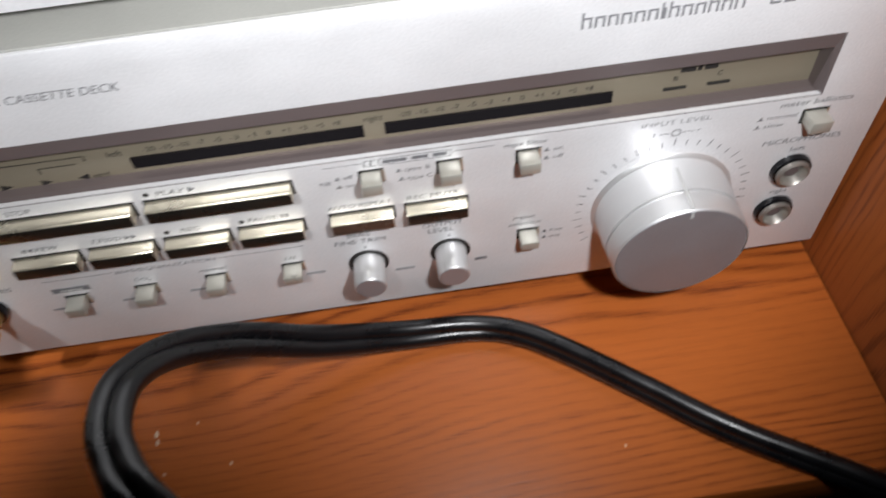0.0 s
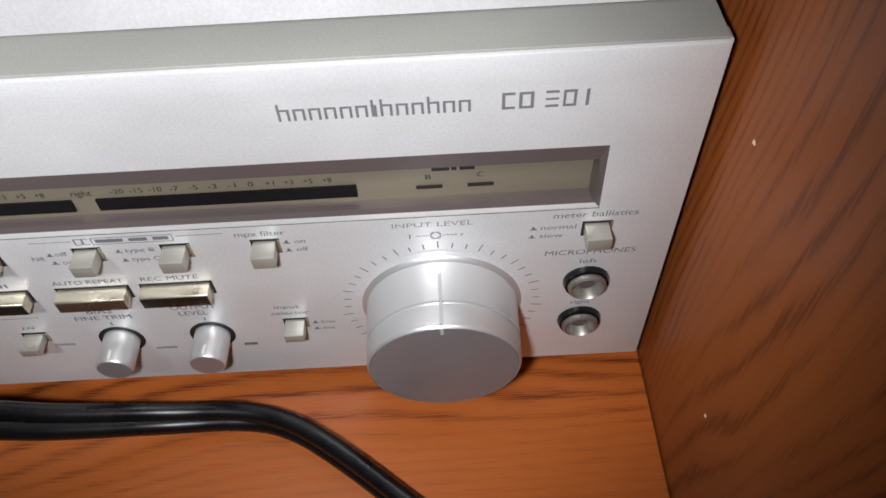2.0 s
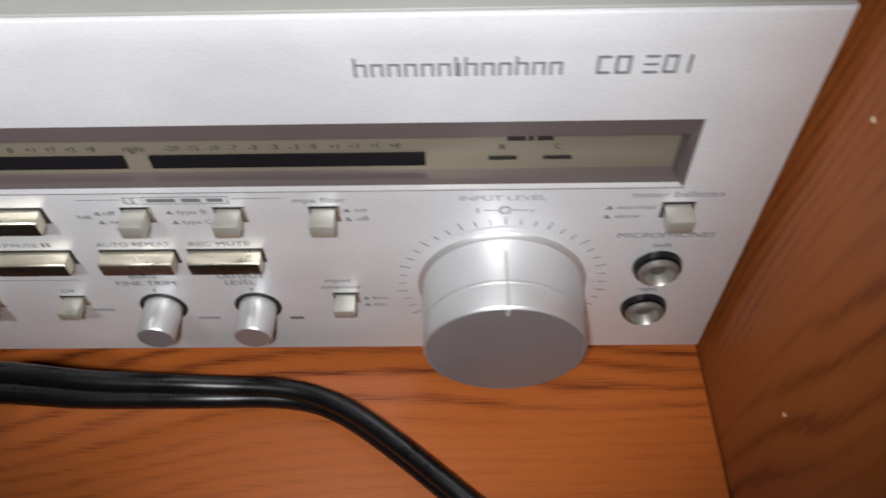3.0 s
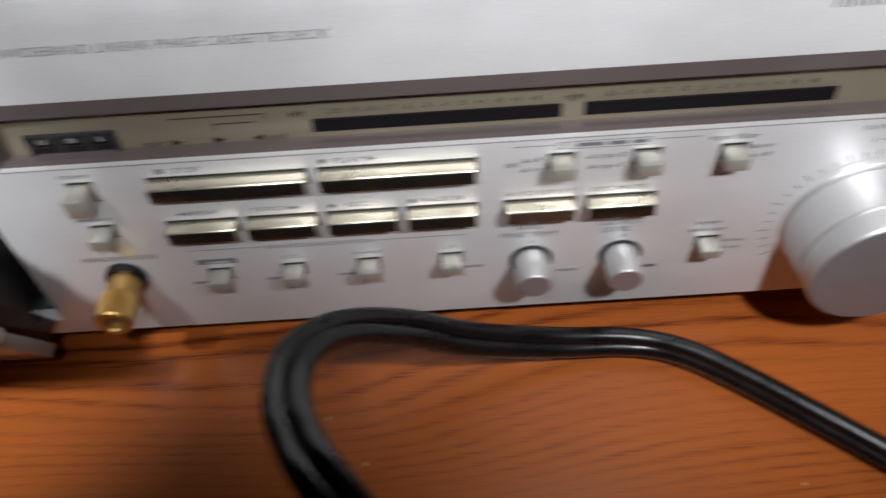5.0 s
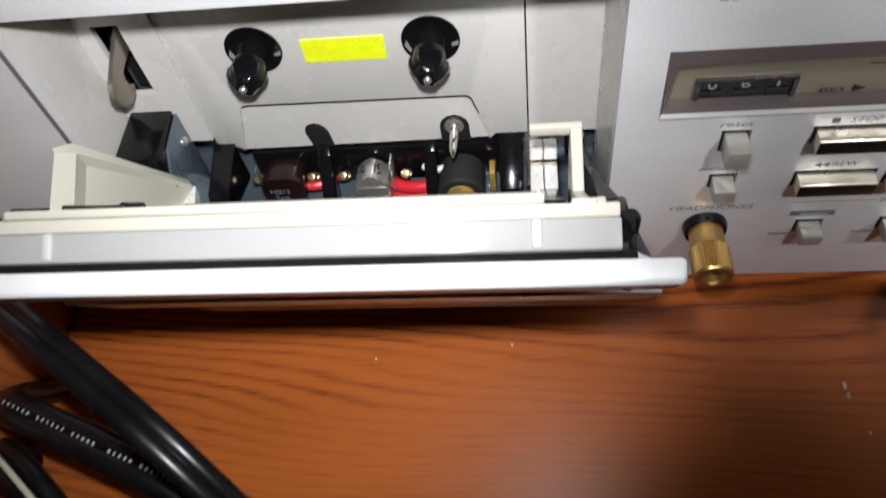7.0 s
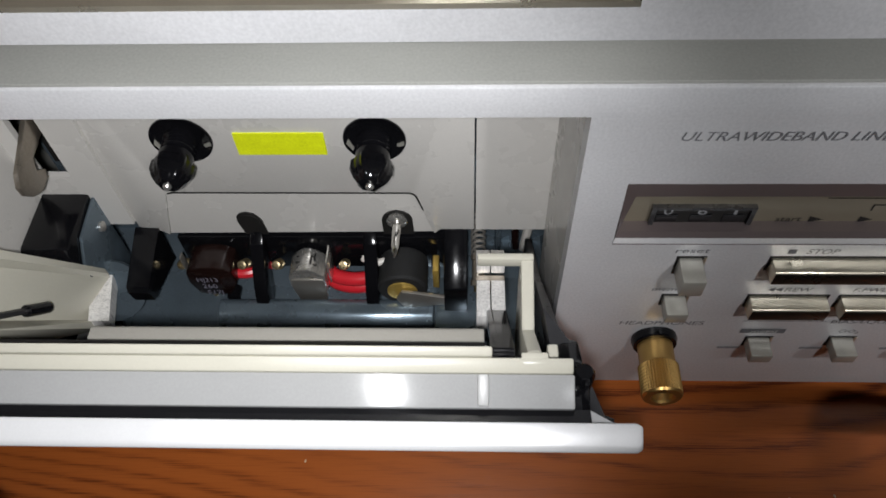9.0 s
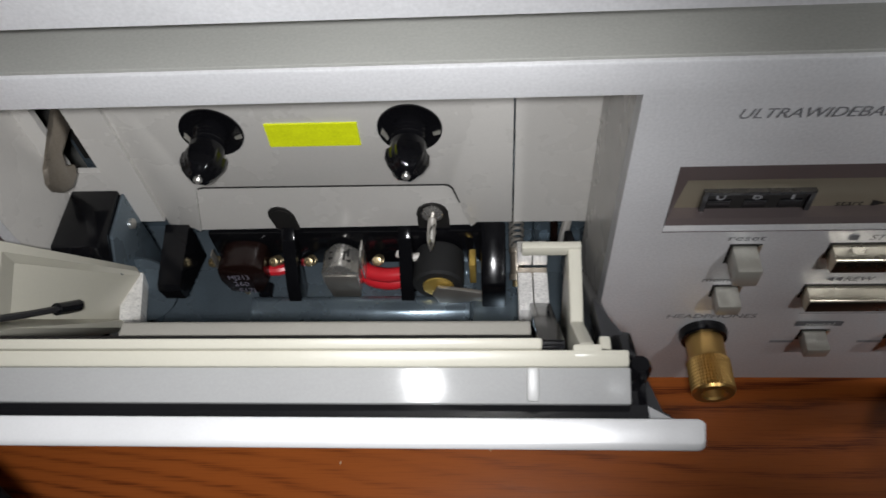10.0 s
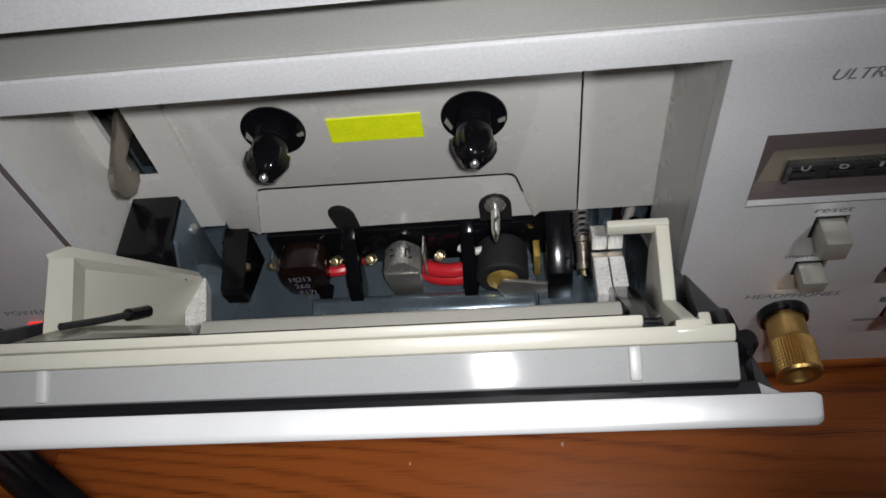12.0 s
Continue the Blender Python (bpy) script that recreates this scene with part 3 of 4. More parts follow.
lettering("memory", -0.0236, -0.0146, 0.0447, 0.0015, INK, T, lean=0.2)
lettering("HEADPHONES", -0.0282, -0.0091, 0.0300, 0.0016, INK, T, lean=0.2)
lettering("POWER", -0.1918, -0.1816, 0.0380, 0.0018, INK, T)
lens = part("power_lamp", box(-0.1888, -0.1850, -0.0006, 0.0008, 0.0332, 0.0346, 0.0002), RED_LED, deck, "glowing red power indicator lens")
power = part("power_switch", box(-0.1945, -0.1858, -0.0005, 0.0010, 0.0100, 0.0290, 0.0003), SLOT, deck)
part("power_key", box(-0.1937, -0.1866, -0.0062, 0.0, 0.0180, 0.0280, 0.0006), CHAMPAGNE, power, "silver power key")

# knobs
BK = (0.1688, 0.0288)
ticks = []
for i in range(31):
    a = radians(-30 + i * 8)
    r0, r1 = 0.0222, (0.0247 if i % 3 == 0 else 0.0240)
    c, s = math.cos(a), math.sin(a)
    ticks.append([(BK[0] + r * c + o * s, BK[1] + r * s - o * c) for r, o in ((r0, -0.00014), (r1, -0.00014), (r1, 0.00014), (r0, 0.00014))])
for q in ticks:
    outline(q, INK, deck, name="dial_mark")
part("knob_well", turned([(0.0, 0.0001), (0.0212, 0.0001), (0.0214, 0.0003), (0.0, 0.0003)], (BK[0], 0, BK[1]), segments=64), SILVER, deck)
knob = part("input_level_knob", turned([(0.0198, 0.0), (0.0192, 0.0008), (0.0184, 0.0012), (0.01825, 0.0116), (0.0174, 0.0117), (0.0174, 0.0122), (0.01815, 0.0125), (0.0180, 0.0172), (0.0176, 0.0178), (0.0, 0.0178)], (BK[0], 0, BK[1]), segments=96), ALU, deck, "large turned aluminium input level knob")
part("knob_rim", turned([(0.01795, 0.0170), (0.01800, 0.0174), (0.01775, 0.0180), (0.01750, 0.0182)], (BK[0], 0, BK[1]), segments=96), ALU, knob, "bright turned edge")
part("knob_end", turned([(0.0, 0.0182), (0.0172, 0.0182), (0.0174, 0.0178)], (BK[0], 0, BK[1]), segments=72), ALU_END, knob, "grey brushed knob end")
part("pointer_line", box(BK[0] - 0.0004, BK[0] + 0.0004, -0.0177, -0.0014, BK[1] + 0.0178, BK[1] + 0.01835), RIB, knob)
part("pointer_line", box(BK[0] - 0.0004, BK[0] + 0.0004, -0.0184, -0.0178, BK[1] + 0.0150, BK[1] + 0.0172), RIB, knob)
for x in (0.0864, 0.1097):
    part("knob_hole", turned([(0.0, 0.00005), (0.0057, 0.00005), (0.0057, 0.0002), (0.0, 0.0002)], (x, 0, 0.0202), segments=40), SLOT, deck)
    k = part("small_knob", turned([(0.0045, -0.001), (0.0045, 0.0086), (0.0042, 0.0091), (0.0041, 0.0091)], (x, 0, 0.0202), segments=40), ALU, deck, "small turned aluminium knob")
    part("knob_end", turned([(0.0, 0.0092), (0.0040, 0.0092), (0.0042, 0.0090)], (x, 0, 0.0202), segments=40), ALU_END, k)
    part("pointer_line", box(x - 0.0003, x + 0.0003, -0.0086, -0.0060, 0.0244, 0.0248), INK_WHITE, k)
    bars([(x - 0.0002, x + 0.0002)], 0.0268, 0.0282, INK, deck, name="print_mark")
for z in (0.0355, 0.0186):
    jack = part("microphone_jack", turned([(0.0054, -0.0005), (0.0056, 0.0004), (0.0052, 0.0016), (0.0047, 0.0018), (0.0045, 0.0014), (0.0044, 0.0012)], (0.2036, 0, z), segments=40), SHINE_BLACK, deck, "microphone jack with a chromed bush")
    part("jack_bush", turned([(0.0046, 0.0012), (0.0045, 0.0026), (0.0039, 0.0030), (0.0036, 0.0026), (0.0030, 0.0004), (0.0, 0.0002)], (0.2036, 0, z), segments=40), SATIN, jack)
    part("jack_hole", turned([(0.0, 0.0012), (0.0019, 0.0012), (0.0019, 0.0008), (0.0, 0.0008)], (0.2036, 0, z), segments=24), BRONZE, jack)
HP = (-0.0190, 0.0236)
part("headphone_jack", turned([(0.0052, -0.0005), (0.0054, 0.0010), (0.0050, 0.0022), (0.0038, 0.0022), (0.0, 0.0018)], (HP[0], 0, HP[1]), segments=40), SHINE_BLACK, deck, "black headphone jack collar")
plug = turned([(0.0, 0.0020), (0.0041, 0.0020), (0.0041, 0.0070), (0.0043, 0.0075), (0.0045, 0.0078)], (HP[0], 0, HP[1]), segments=48)
adapter = part("headphone_adapter", plug, GOLD)
tagged(adapter, "gold-plated knurled headphone adapter plugged into the deck", "audio adapter")
kn = bmesh.new()
n, rows_k = 44, 9
grid = []
for r in range(rows_k * 2 + 1):
    h = 0.0078 + 0.0070 * r / (rows_k * 2)
    grid.append([kn.verts.new((HP[0] + rr * math.cos(2 * math.pi * i / (2 * n)), -h, HP[1] + rr * math.sin(2 * math.pi * i / (2 * n)))) for i in range(2 * n)
                 for rr in [0.0047 - (0.00026 if i % 2 else 0.0) - (0.00010 if r % 2 else 0.0)]])
for lo, hi in zip(grid, grid[1:]):
    for i in range(2 * n):
        j = (i + 1) % (2 * n)
        kn.faces.new((lo[i], lo[j], hi[j], hi[i]))
bmesh.ops.recalc_face_normals(kn, faces=kn.faces[:])
part("knurled_grip", kn, GOLD, adapter, smooth=False)
part("end_ring", turned([(0.0046, 0.0148), (0.0043, 0.0154), (0.0028, 0.0155), (0.0024, 0.0150), (0.0020, 0.0115), (0.0, 0.0112)], (HP[0], 0, HP[1]), segments=40), GOLD, adapter)

# ---- the cassette well ----
BY = 0.0262
bx0, bx1, bz0, bz1 = BAY
well = part("cassette_well", prism([(bx1 + 0.0002, 0.0042), (bx1 + 0.0026, 0.0042), (bx1 + 0.0026, BY), (bx1 - 0.0009, BY)], 2, 0.004, bz1 + 0.002), BEIGE, deck, "beige plastic cassette well")
part("well_ceiling", box(bx0 - 0.002, bx1 + 0.002, 0.0042, 0.040, bz1 + 0.0004, bz1 + 0.002), BEIGE, well)
part("well_side", box(bx0 - 0.0022, bx0 - 0.0006, 0.0042, 0.0300, 0.004, bz1 + 0.0004), BEIGE, well)
part("bay_edge", box(bx0 - 0.0002, bx0 + 0.0003, 0.0002, 0.0013, bz0, bz1), BRONZE, well, "dark seam beside the faceplate")
plate_l, seam, low = -0.1467, -0.0614, 0.0312
part("slotted_plate", pierced([bx0 - 0.0006, -0.1618, -0.1550, plate_l], [0.0345, 0.0528, 0.0744, bz1 + 0.0004], [(-0.1618, -0.1550, 0.0528, 0.0744)], 0.0252, 0.0268), BEIGE, well)
part("slot_back", box(bx0, -0.1500, 0.0360, 0.0370, 0.046, 0.082), SLOT, well)
back = prism([(plate_l, 0.0320), (plate_l, bz1 + 0.0004), (seam - 0.0002, bz1 + 0.0004), (seam - 0.0002, low), (-0.0700, low), (-0.0716, 0.0293), (-0.0755, 0.0446), (-0.0761, 0.0454), (-0.0770, 0.0457), (-0.1338, 0.0459), (-0.1349, 0.0456), (-0.1357, 0.0448), (-0.1397, 0.0286), (-0.1410, 0.0300)], 1, BY, BY + 0.0012, 0.00015)
part("well_back", back, BEIGE, well)
part("well_back_flap", box(seam + 0.0002, bx1 + 0.0006, BY, BY + 0.0012, low, bz1 + 0.0004), BEIGE, well)
part("sunken_panel", prism([(-0.1402, 0.0284), (-0.1362, 0.0468), (-0.0750, 0.0466), (-0.0708, 0.0293)], 1, BY + 0.0008, BY + 0.0018), BEIGE, well)
part("panel_seam", prism([(-0.1352, 0.0452), (-0.1344, 0.0457), (-0.1336, 0.04595), (-0.0772, 0.04575), (-0.0760, 0.0454), (-0.0752, 0.0444), (-0.0738, 0.0390), (-0.0741, 0.0390), (-0.0756, 0.0443), (-0.0763, 0.0450), (-0.0773, 0.04535), (-0.1336, 0.04555), (-0.1342, 0.0454)], 1, BY - 0.00012, BY + 0.0007), SLOT, well)
part("latch_lever", prism([(0.0330, 0.0720), (0.0270, 0.0727), (0.0240, 0.0716), (0.0135, 0.0672), (0.0116, 0.0648), (0.0118, 0.0622), (0.0136, 0.0598), (0.0165, 0.0580), (0.0202, 0.0582), (0.0214, 0.0600), (0.0188, 0.0624), (0.0200, 0.0650), (0.0330, 0.0665)], 0, -0.1574, -0.1562, 0.0002), LATCH, well, "nickel latch lever in a slot")
sticker = part("sticker", box(-0.1140, -0.0942, BY - 0.0004, BY + 0.0001, 0.0595, 0.0662), YELLOW, well, "fluorescent yellow-green sticker")


def lobed(rings_, centre, lobes, depth, segments=48):
    """A lathe along -y whose rings swell into fins; rings_ are (radius, height, how far the fins show)."""
    b = bmesh.new()
    loops = []
    for r, h, k in rings_:
        loops.append([b.verts.new((centre[0] + q * math.cos(a), centre[1] - h, centre[2] + q * math.sin(a)))
                      for a in (2 * math.pi * i / segments for i in range(segments))
                      for q in [r * (1 - k * depth * (1 - max(0.0, math.cos(lobes * a + 1.57)) ** 0.5))]])
    for lo, hi in zip(loops, loops[1:]):
        for i in range(segments):
            j = (i + 1) % segments
            b.faces.new((lo[i], lo[j], hi[j], hi[i]))
    b.faces.new(loops[-1])
    bmesh.ops.recalc_face_normals(b, faces=b.faces[:])
    return b


for x in (-0.1258, -0.0833):
    hole = part("spindle_hole", turned([(0.0, 0.0001), (0.0058, 0.0001), (0.0063, 0.00035), (0.0068, 0.0004), (0.0069, 0.0001), (0.0069, -0.0004)], (x, BY, 0.0640), segments=48), SHINE_BLACK, well)
    part("spindle_gap", prism([(x - 0.0062, 0.0632), (x - 0.0050, 0.0610), (x - 0.0046, 0.0618), (x - 0.0056, 0.0646)], 1, BY - 0.0006, BY - 0.0003), BUTTON, hole)
    part("spindle_gap", prism([(x + 0.0064, 0.0626), (x + 0.0050, 0.0622), (x + 0.0048, 0.0629), (x + 0.0064, 0.0637)], 1, BY - 0.0006, BY - 0.0003), BUTTON, hole)
    sp = part("reel_spindle", turned([(0.0038, 0.0), (0.0038, 0.0010)] + [(0.0033 + 0.0004 * math.sin(i * math.pi / 3), 0.0012 + 0.00018 * i) for i in range(19)] + [(0.0035, 0.0047), (0.0034, 0.0050)], (x, BY, 0.0640), segments=36), SHINE_BLACK, well, "gloss black reel spindle with a sprung collar")
    part("spindle_hub", lobed([(0.0034, 0.0046, 0.0), (0.0037, 0.0049, 0.0), (0.0037, 0.0068, 0.2), (0.0046, 0.0073, 1.0), (0.0046, 0.0094, 1.0), (0.0037, 0.0113, 1.0), (0.0025, 0.0127, 0.8), (0.0017, 0.0131, 0.2), (0.0014, 0.0131, 0.0)], (x, BY, 0.0640), 6, 0.12), SHINE_BLACK, sp)
    part("spindle_tip", turned([(0.0009, 0.0129), (0.0009, 0.0135), (0.0006, 0.0139), (0.0, 0.0140)], (x, BY, 0.0640), segments=20), NICKEL, sp)

# ---- the tape transport under the well ----
mech = part("transport_chassis", box(bx0 - 0.004, bx1 + 0.004, 0.0400, 0.0412, 0.001, 0.060), STEEL, deck, "blued steel tape transport chassis")
part("chassis_floor", prism([(0.0040, 0.0014), (0.0040, 0.0050), (0.0150, 0.0090), (0.0400, 0.0130), (0.0400, 0.0014)], 0, bx0, bx1), STEEL, mech)
part("chassis_rail", prism([(0.0085, 0.0026), (0.0085, 0.0092), (0.0096, 0.0112), (0.0120, 0.0130), (0.0150, 0.0138), (0.0165, 0.0132), (0.0170, 0.0026)], 0, -0.1290, -0.0720, 0.0006), STEEL, mech)
part("chassis_rail", box(-0.0715, bx1 - 0.001, 0.0080, 0.0240, 0.0026, 0.0125, 0.0004), STEEL, mech)
part("head_base", box(-0.1385, -0.0640, 0.0262, 0.0400, 0.0140, 0.0275, 0.0005), SHINE_BLACK, mech)
erase = part("erase_head", prism([(-0.1361, 0.0185), (-0.1358, 0.0228), (-0.1342, 0.0245), (-0.1318, 0.0253), (-0.1284, 0.0254), (-0.1256, 0.0248), (-0.1240, 0.0232), (-0.1236, 0.0180), (-0.1262, 0.0134), (-0.1272, 0.0126), (-0.1338, 0.0130), (-0.1347, 0.0138)], 1, 0.0180, 0.0258, 0.0004), BROWN, mech, "dark brown erase head with white code")
for i, n in enumerate(("HJ213", "260", "F17J")):
    lettering(n, -0.1336 + 0.0007 * i, -0.1284 + (0.0002 if i != 1 else -0.0006), 0.0192 - i * 0.0030, 0.0019, INK_VIOLET, erase, 0.01785, 0.0)
part("head_pin", turned([(0.0007, 0.0), (0.0007, 0.0030), (0.0, 0.0032)], (-0.1317, 0.0200, 0.0128), (0, 0, -1), 12), OLD_BRASS, erase)
part("head_foot", turned([(0.0, 0.0), (0.0018, 0.0), (0.0018, 0.0032), (0.0012, 0.0036), (0.0, 0.0036)], (-0.1262, 0.0212, 0.0112), (0, -1, 0), 20), SHINE_BLACK, erase)
part("tape_guide", box(-0.1370, -0.1366, 0.0205, 0.0225, 0.0190, 0.0262, 0.0001), SATIN, erase)
dome = [(-0.1094 + 0.0094 * i / 10, 0.0212 + 0.0036 * math.sin(math.pi * i / 10)) for i in range(11)]
head = part("record_head", prism([(-0.1082, 0.0110), (-0.1095, 0.0170)] + dome + [(-0.1000, 0.0170), (-0.1006, 0.0110)], 1, 0.0180, 0.0250, 0.0003), NICKEL, mech, "polished metal record and playback head")
# thin darker plate: the shade on the head's nickel front, put into colour
part("shaded_head_front", prism([(-0.1080, 0.0108), (-0.1090, 0.0165), (-0.1088, 0.0205), (-0.1006, 0.0205), (-0.1003, 0.0165), (-0.1008, 0.0108)], 1, 0.0176, 0.0182, 0.0002), SATIN, head)
for x0, x1, y0, y1 in ((-0.1074, -0.1056, 0.0206, 0.0210), (-0.1074, -0.1062, 0.0226, 0.0229), (-0.1036, -0.1032, 0.0200, 0.0226), (-0.1036, -0.1026, 0.0223, 0.0227), (-0.1028, -0.1024, 0.0214, 0.0236), (-0.1036, -0.1018, 0.0200, 0.0203)):
    zt = 0.0212 + 0.0036 * math.sin(math.pi * ((x0 + x1) / 2 + 0.1094) / 0.0094)
    part("print_mark", box(x0, x1, y0, y1, zt - 0.0004, zt + 0.00012), SLOT, head)
part("tape_guide", box(-0.0990, -0.0985, 0.0185, 0.0240, 0.0180, 0.0275, 0.0002), NICKEL, head)
for x in (-0.1222, -0.1132, -0.0956, -0.1382):
    sc = part("adjusting_screw", turned([(0.0008, 0.0), (0.0008, 0.0040), (0.0012, 0.0041), (0.0013, 0.0046), (0.0011, 0.0050), (0.0006, 0.0051), (0.0005, 0.0046), (0.0, 0.0046)], (x, 0.0250, 0.0176), (0, -0.66, 0.75), 24), OLD_BRASS, mech)
    coil = [(x + 0.0012 * math.cos(i * 0.8), 0.0246 - 0.000032 * i - 0.0009 * math.sin(i * 0.8), 0.0180 + 0.000036 * i - 0.0008 * math.sin(i * 0.8)) for i in range(48)]
    part("screw_spring", tube(coil, 0.00022, 5), OLD_BRASS, sc)
for x in (-0.1172, -0.0880):
    part("cassette_guide", prism([(0.0140, 0.0050), (0.0185, 0.0050), (0.0215, 0.0100), (0.0262, 0.0240), (0.0262, 0.0300), (0.0235, 0.0280), (0.0165, 0.0180), (0.0140, 0.0120)], 0, x - 0.0017, x + 0.0017, 0.0003), SHINE_BLACK, mech)
part("guide_slot", prism([(-0.1201, 0.0284), (-0.1211, 0.0340), (-0.1209, 0.0357), (-0.1199, 0.0369), (-0.1182, 0.0374), (-0.1165, 0.0368), (-0.1154, 0.0354), (-0.1148, 0.0340), (-0.1143, 0.0284)], 1, BY + 0.0004, BY + 0.0012), SLOT, well)
part("guide_cup", turned([(0.0, 0.0004), (0.0026, 0.0004), (0.0026, -0.0006), (0.0, -0.0006)], (-0.1180, BY + 0.0004, 0.0340), segments=28), SLOT, mech)
part("capstan_bush", turned([(0.0, 0.0002), (0.0024, 0.0002), (0.0026, 0.0010), (0.0019, 0.0014), (0.0012, 0.0014), (0.0, 0.0010)], (-0.0807, BY + 0.0005, 0.0350), segments=32), NICKEL, mech)
part("capstan_hole", prism([(-0.0846, 0.0286), (-0.0846, 0.0345), (-0.0839, 0.0364), (-0.0824, 0.0377), (-0.0806, 0.0381), (-0.0788, 0.0376), (-0.0775, 0.0363), (-0.0769, 0.0345), (-0.0768, 0.0286)], 1, BY + 0.0004, BY + 0.0012), SLOT, well)
part("capstan", turned([(0.0011, 0.0), (0.0011, 0.0080), (0.0007, 0.0096), (0.0002, 0.0108), (0.0, 0.0109)], (-0.0807, BY, 0.0345), segments=20), CHROME, mech, "polished steel capstan shaft")
roller = part("pinch_roller", turned([(0.0030, -0.0050), (0.0060, -0.0050), (0.0064, -0.0044), (0.0064, 0.0040), (0.0058, 0.0046), (0.0038, 0.0046)], (-0.0800, 0.0205, 0.0185), (0, -1, 0), 40), RUBBER, mech, "black rubber pinch roller with a brass hub")
part("roller_hub", turned([(0.0040, 0.0042), (0.0038, 0.0050), (0.0012, 0.0052), (0.0, 0.0052)], (-0.0800, 0.0205, 0.0185), segments=30), BRASS, roller)
part("roller_arm", prism([(-0.0815, 0.0170), (-0.0800, 0.0205), (-0.0770, 0.0200), (-0.0690, 0.0180), (-0.0655, 0.0180), (-0.0660, 0.0150), (-0.0760, 0.0135), (-0.0790, 0.0115)], 1, 0.0140, 0.0150, 0.0002), SATIN, mech)
part("roller_bracket", box(-0.0722, -0.0706, 0.0190, 0.0240, 0.0150, 0.0230, 0.0002), BRASS, mech)
part("guide_block", prism([(0.0135, 0.0080), (0.0135, 0.0228), (0.0262, 0.0312), (0.0275, 0.0080)], 0, -0.0692, -0.0632, 0.0004), SHINE_BLACK, mech)
spr = [(-0.0605 + 0.0016 * math.cos(i * 0.7), 0.0300 - 0.00013 * i, 0.0318 + 0.0016 * math.sin(i * 0.7) - 0.000085 * i) for i in range(75)]
part("coil_spring", tube(spr, 0.00035, 6), SATIN, mech)
cyl = part("spring_tube", turned([(0.0, 0.0), (0.0019, 0.0), (0.0019, 0.0012), (0.0016, 0.0014), (0.0016, 0.0062), (0.0019, 0.0064), (0.0019, 0.0078), (0.0, 0.0080)], (-0.0605, 0.0216, 0.0266), (0, -0.86, -0.5), 28), LATCH, mech, "tarnished metal spring tube")
part("tube_screw", turned([(0.0, 0.0), (0.0011, 0.0), (0.0011, 0.0014), (0.0, 0.0016)], (-0.0605, 0.0147, 0.0226), (0, -0.86, -0.5), 16), OLD_BRASS, cyl)
part("steel_bracket", box(-0.0560, -0.0548, 0.0270, 0.0380, 0.0100, 0.0400), STEEL, mech)
part("wire", tube([(-0.0520, 0.034, 0.040), (-0.0512, 0.031, 0.030), (-0.0505, 0.030, 0.018)], 0.0010, 8), BROWN, mech)
part("flywheel_belt", turned([(0.0, 0.0), (0.0120, 0.0), (0.0120, 0.0015), (0.0, 0.0015)], (-0.0500, 0.0380, 0.0240), segments=40), STEEL, mech)
part("cable_tie", tube([(-0.0480, 0.036, 0.040), (-0.0470, 0.033, 0.028), (-0.0480, 0.034, 0.012)], 0.0012, 8), PALE_WIRE, mech)
for dz in (0.0, 0.0036):
    part("wire", tube([(-0.1020, 0.0262, 0.0120 + dz), (-0.0985, 0.0220, 0.0128 + dz), (-0.0940, 0.0205, 0.0132 + dz), (-0.0900, 0.0205, 0.0136 + dz), (-0.0850, 0.0212, 0.0140 + dz), (-0.0800, 0.0250, 0.0150 + dz)], 0.0019, 12), RED_WIRE, mech)
part("wire", tube([(-0.0905, 0.0240, 0.0215), (-0.0870, 0.0225, 0.0216), (-0.0820, 0.0235, 0.0222)], 0.0010, 10), PALE_WIRE, mech)
part("wire", tube([(-0.1275, 0.0235, 0.0180), (-0.1240, 0.0215, 0.0180), (-0.1200, 0.0220, 0.0178), (-0.1160, 0.0250, 0.0170)], 0.0014, 10), RED_WIRE, mech)
part("motor_cover", prism([(0.0080, 0.0120), (0.0080, 0.0445), (0.0095, 0.0462), (0.0260, 0.0464), (0.0260, 0.0120)], 0, -0.1650, -0.1537, 0.0005), SHINE_BLACK, mech, "gloss black motor cover")
part("steel_cheek", prism([(0.0090, 0.0100), (0.0090, 0.0380), (0.0140, 0.0440), (0.0255, 0.0452), (0.0255, 0.0100)], 0, -0.1535, -0.1527, 0.0002), STEEL, mech)
part("cover_screw", turned([(0.0, 0.0), (0.0013, 0.0), (0.0013, 0.0008), (0.0, 0.0010)], (-0.1528, 0.0215, 0.0385), (1, 0, 0.1), 18), NICKEL, mech)
part("guide_post", hull([(-0.1478, 0.0262, 0.0318), (-0.1418, 0.0262, 0.0316), (-0.1466, 0.0098, 0.0296), (-0.1410, 0.0098, 0.0296), (-0.1464, 0.0088, 0.0284), (-0.1412, 0.0088, 0.0284), (-0.1462, 0.0094, 0.0240), (-0.1412, 0.0094, 0.0240), (-0.1476, 0.0262, 0.0180), (-0.1418, 0.0262, 0.0180)]), SHINE_BLACK, mech)

# ---- the open cassette door ----
DT = 0.0750
door = part("cassette_door", prism([(-0.0420, 0.0742), (-0.0440, 0.0700), (-0.0085, 0.0060), (0.0000, 0.0060), (-0.0300, 0.0680), (-0.0345, 0.0740)], 0, -0.1650, -0.0450, 0.0003), SHINE_BLACK, deck, "opened cassette door with white aluminium edge and beige holder")


def slab(name, outline_yz, x0, x1, mat, parent, bevel=0.0004, label=""):
    return part(name, prism(outline_yz, 0, x0, x1, bevel), mat, parent, label)


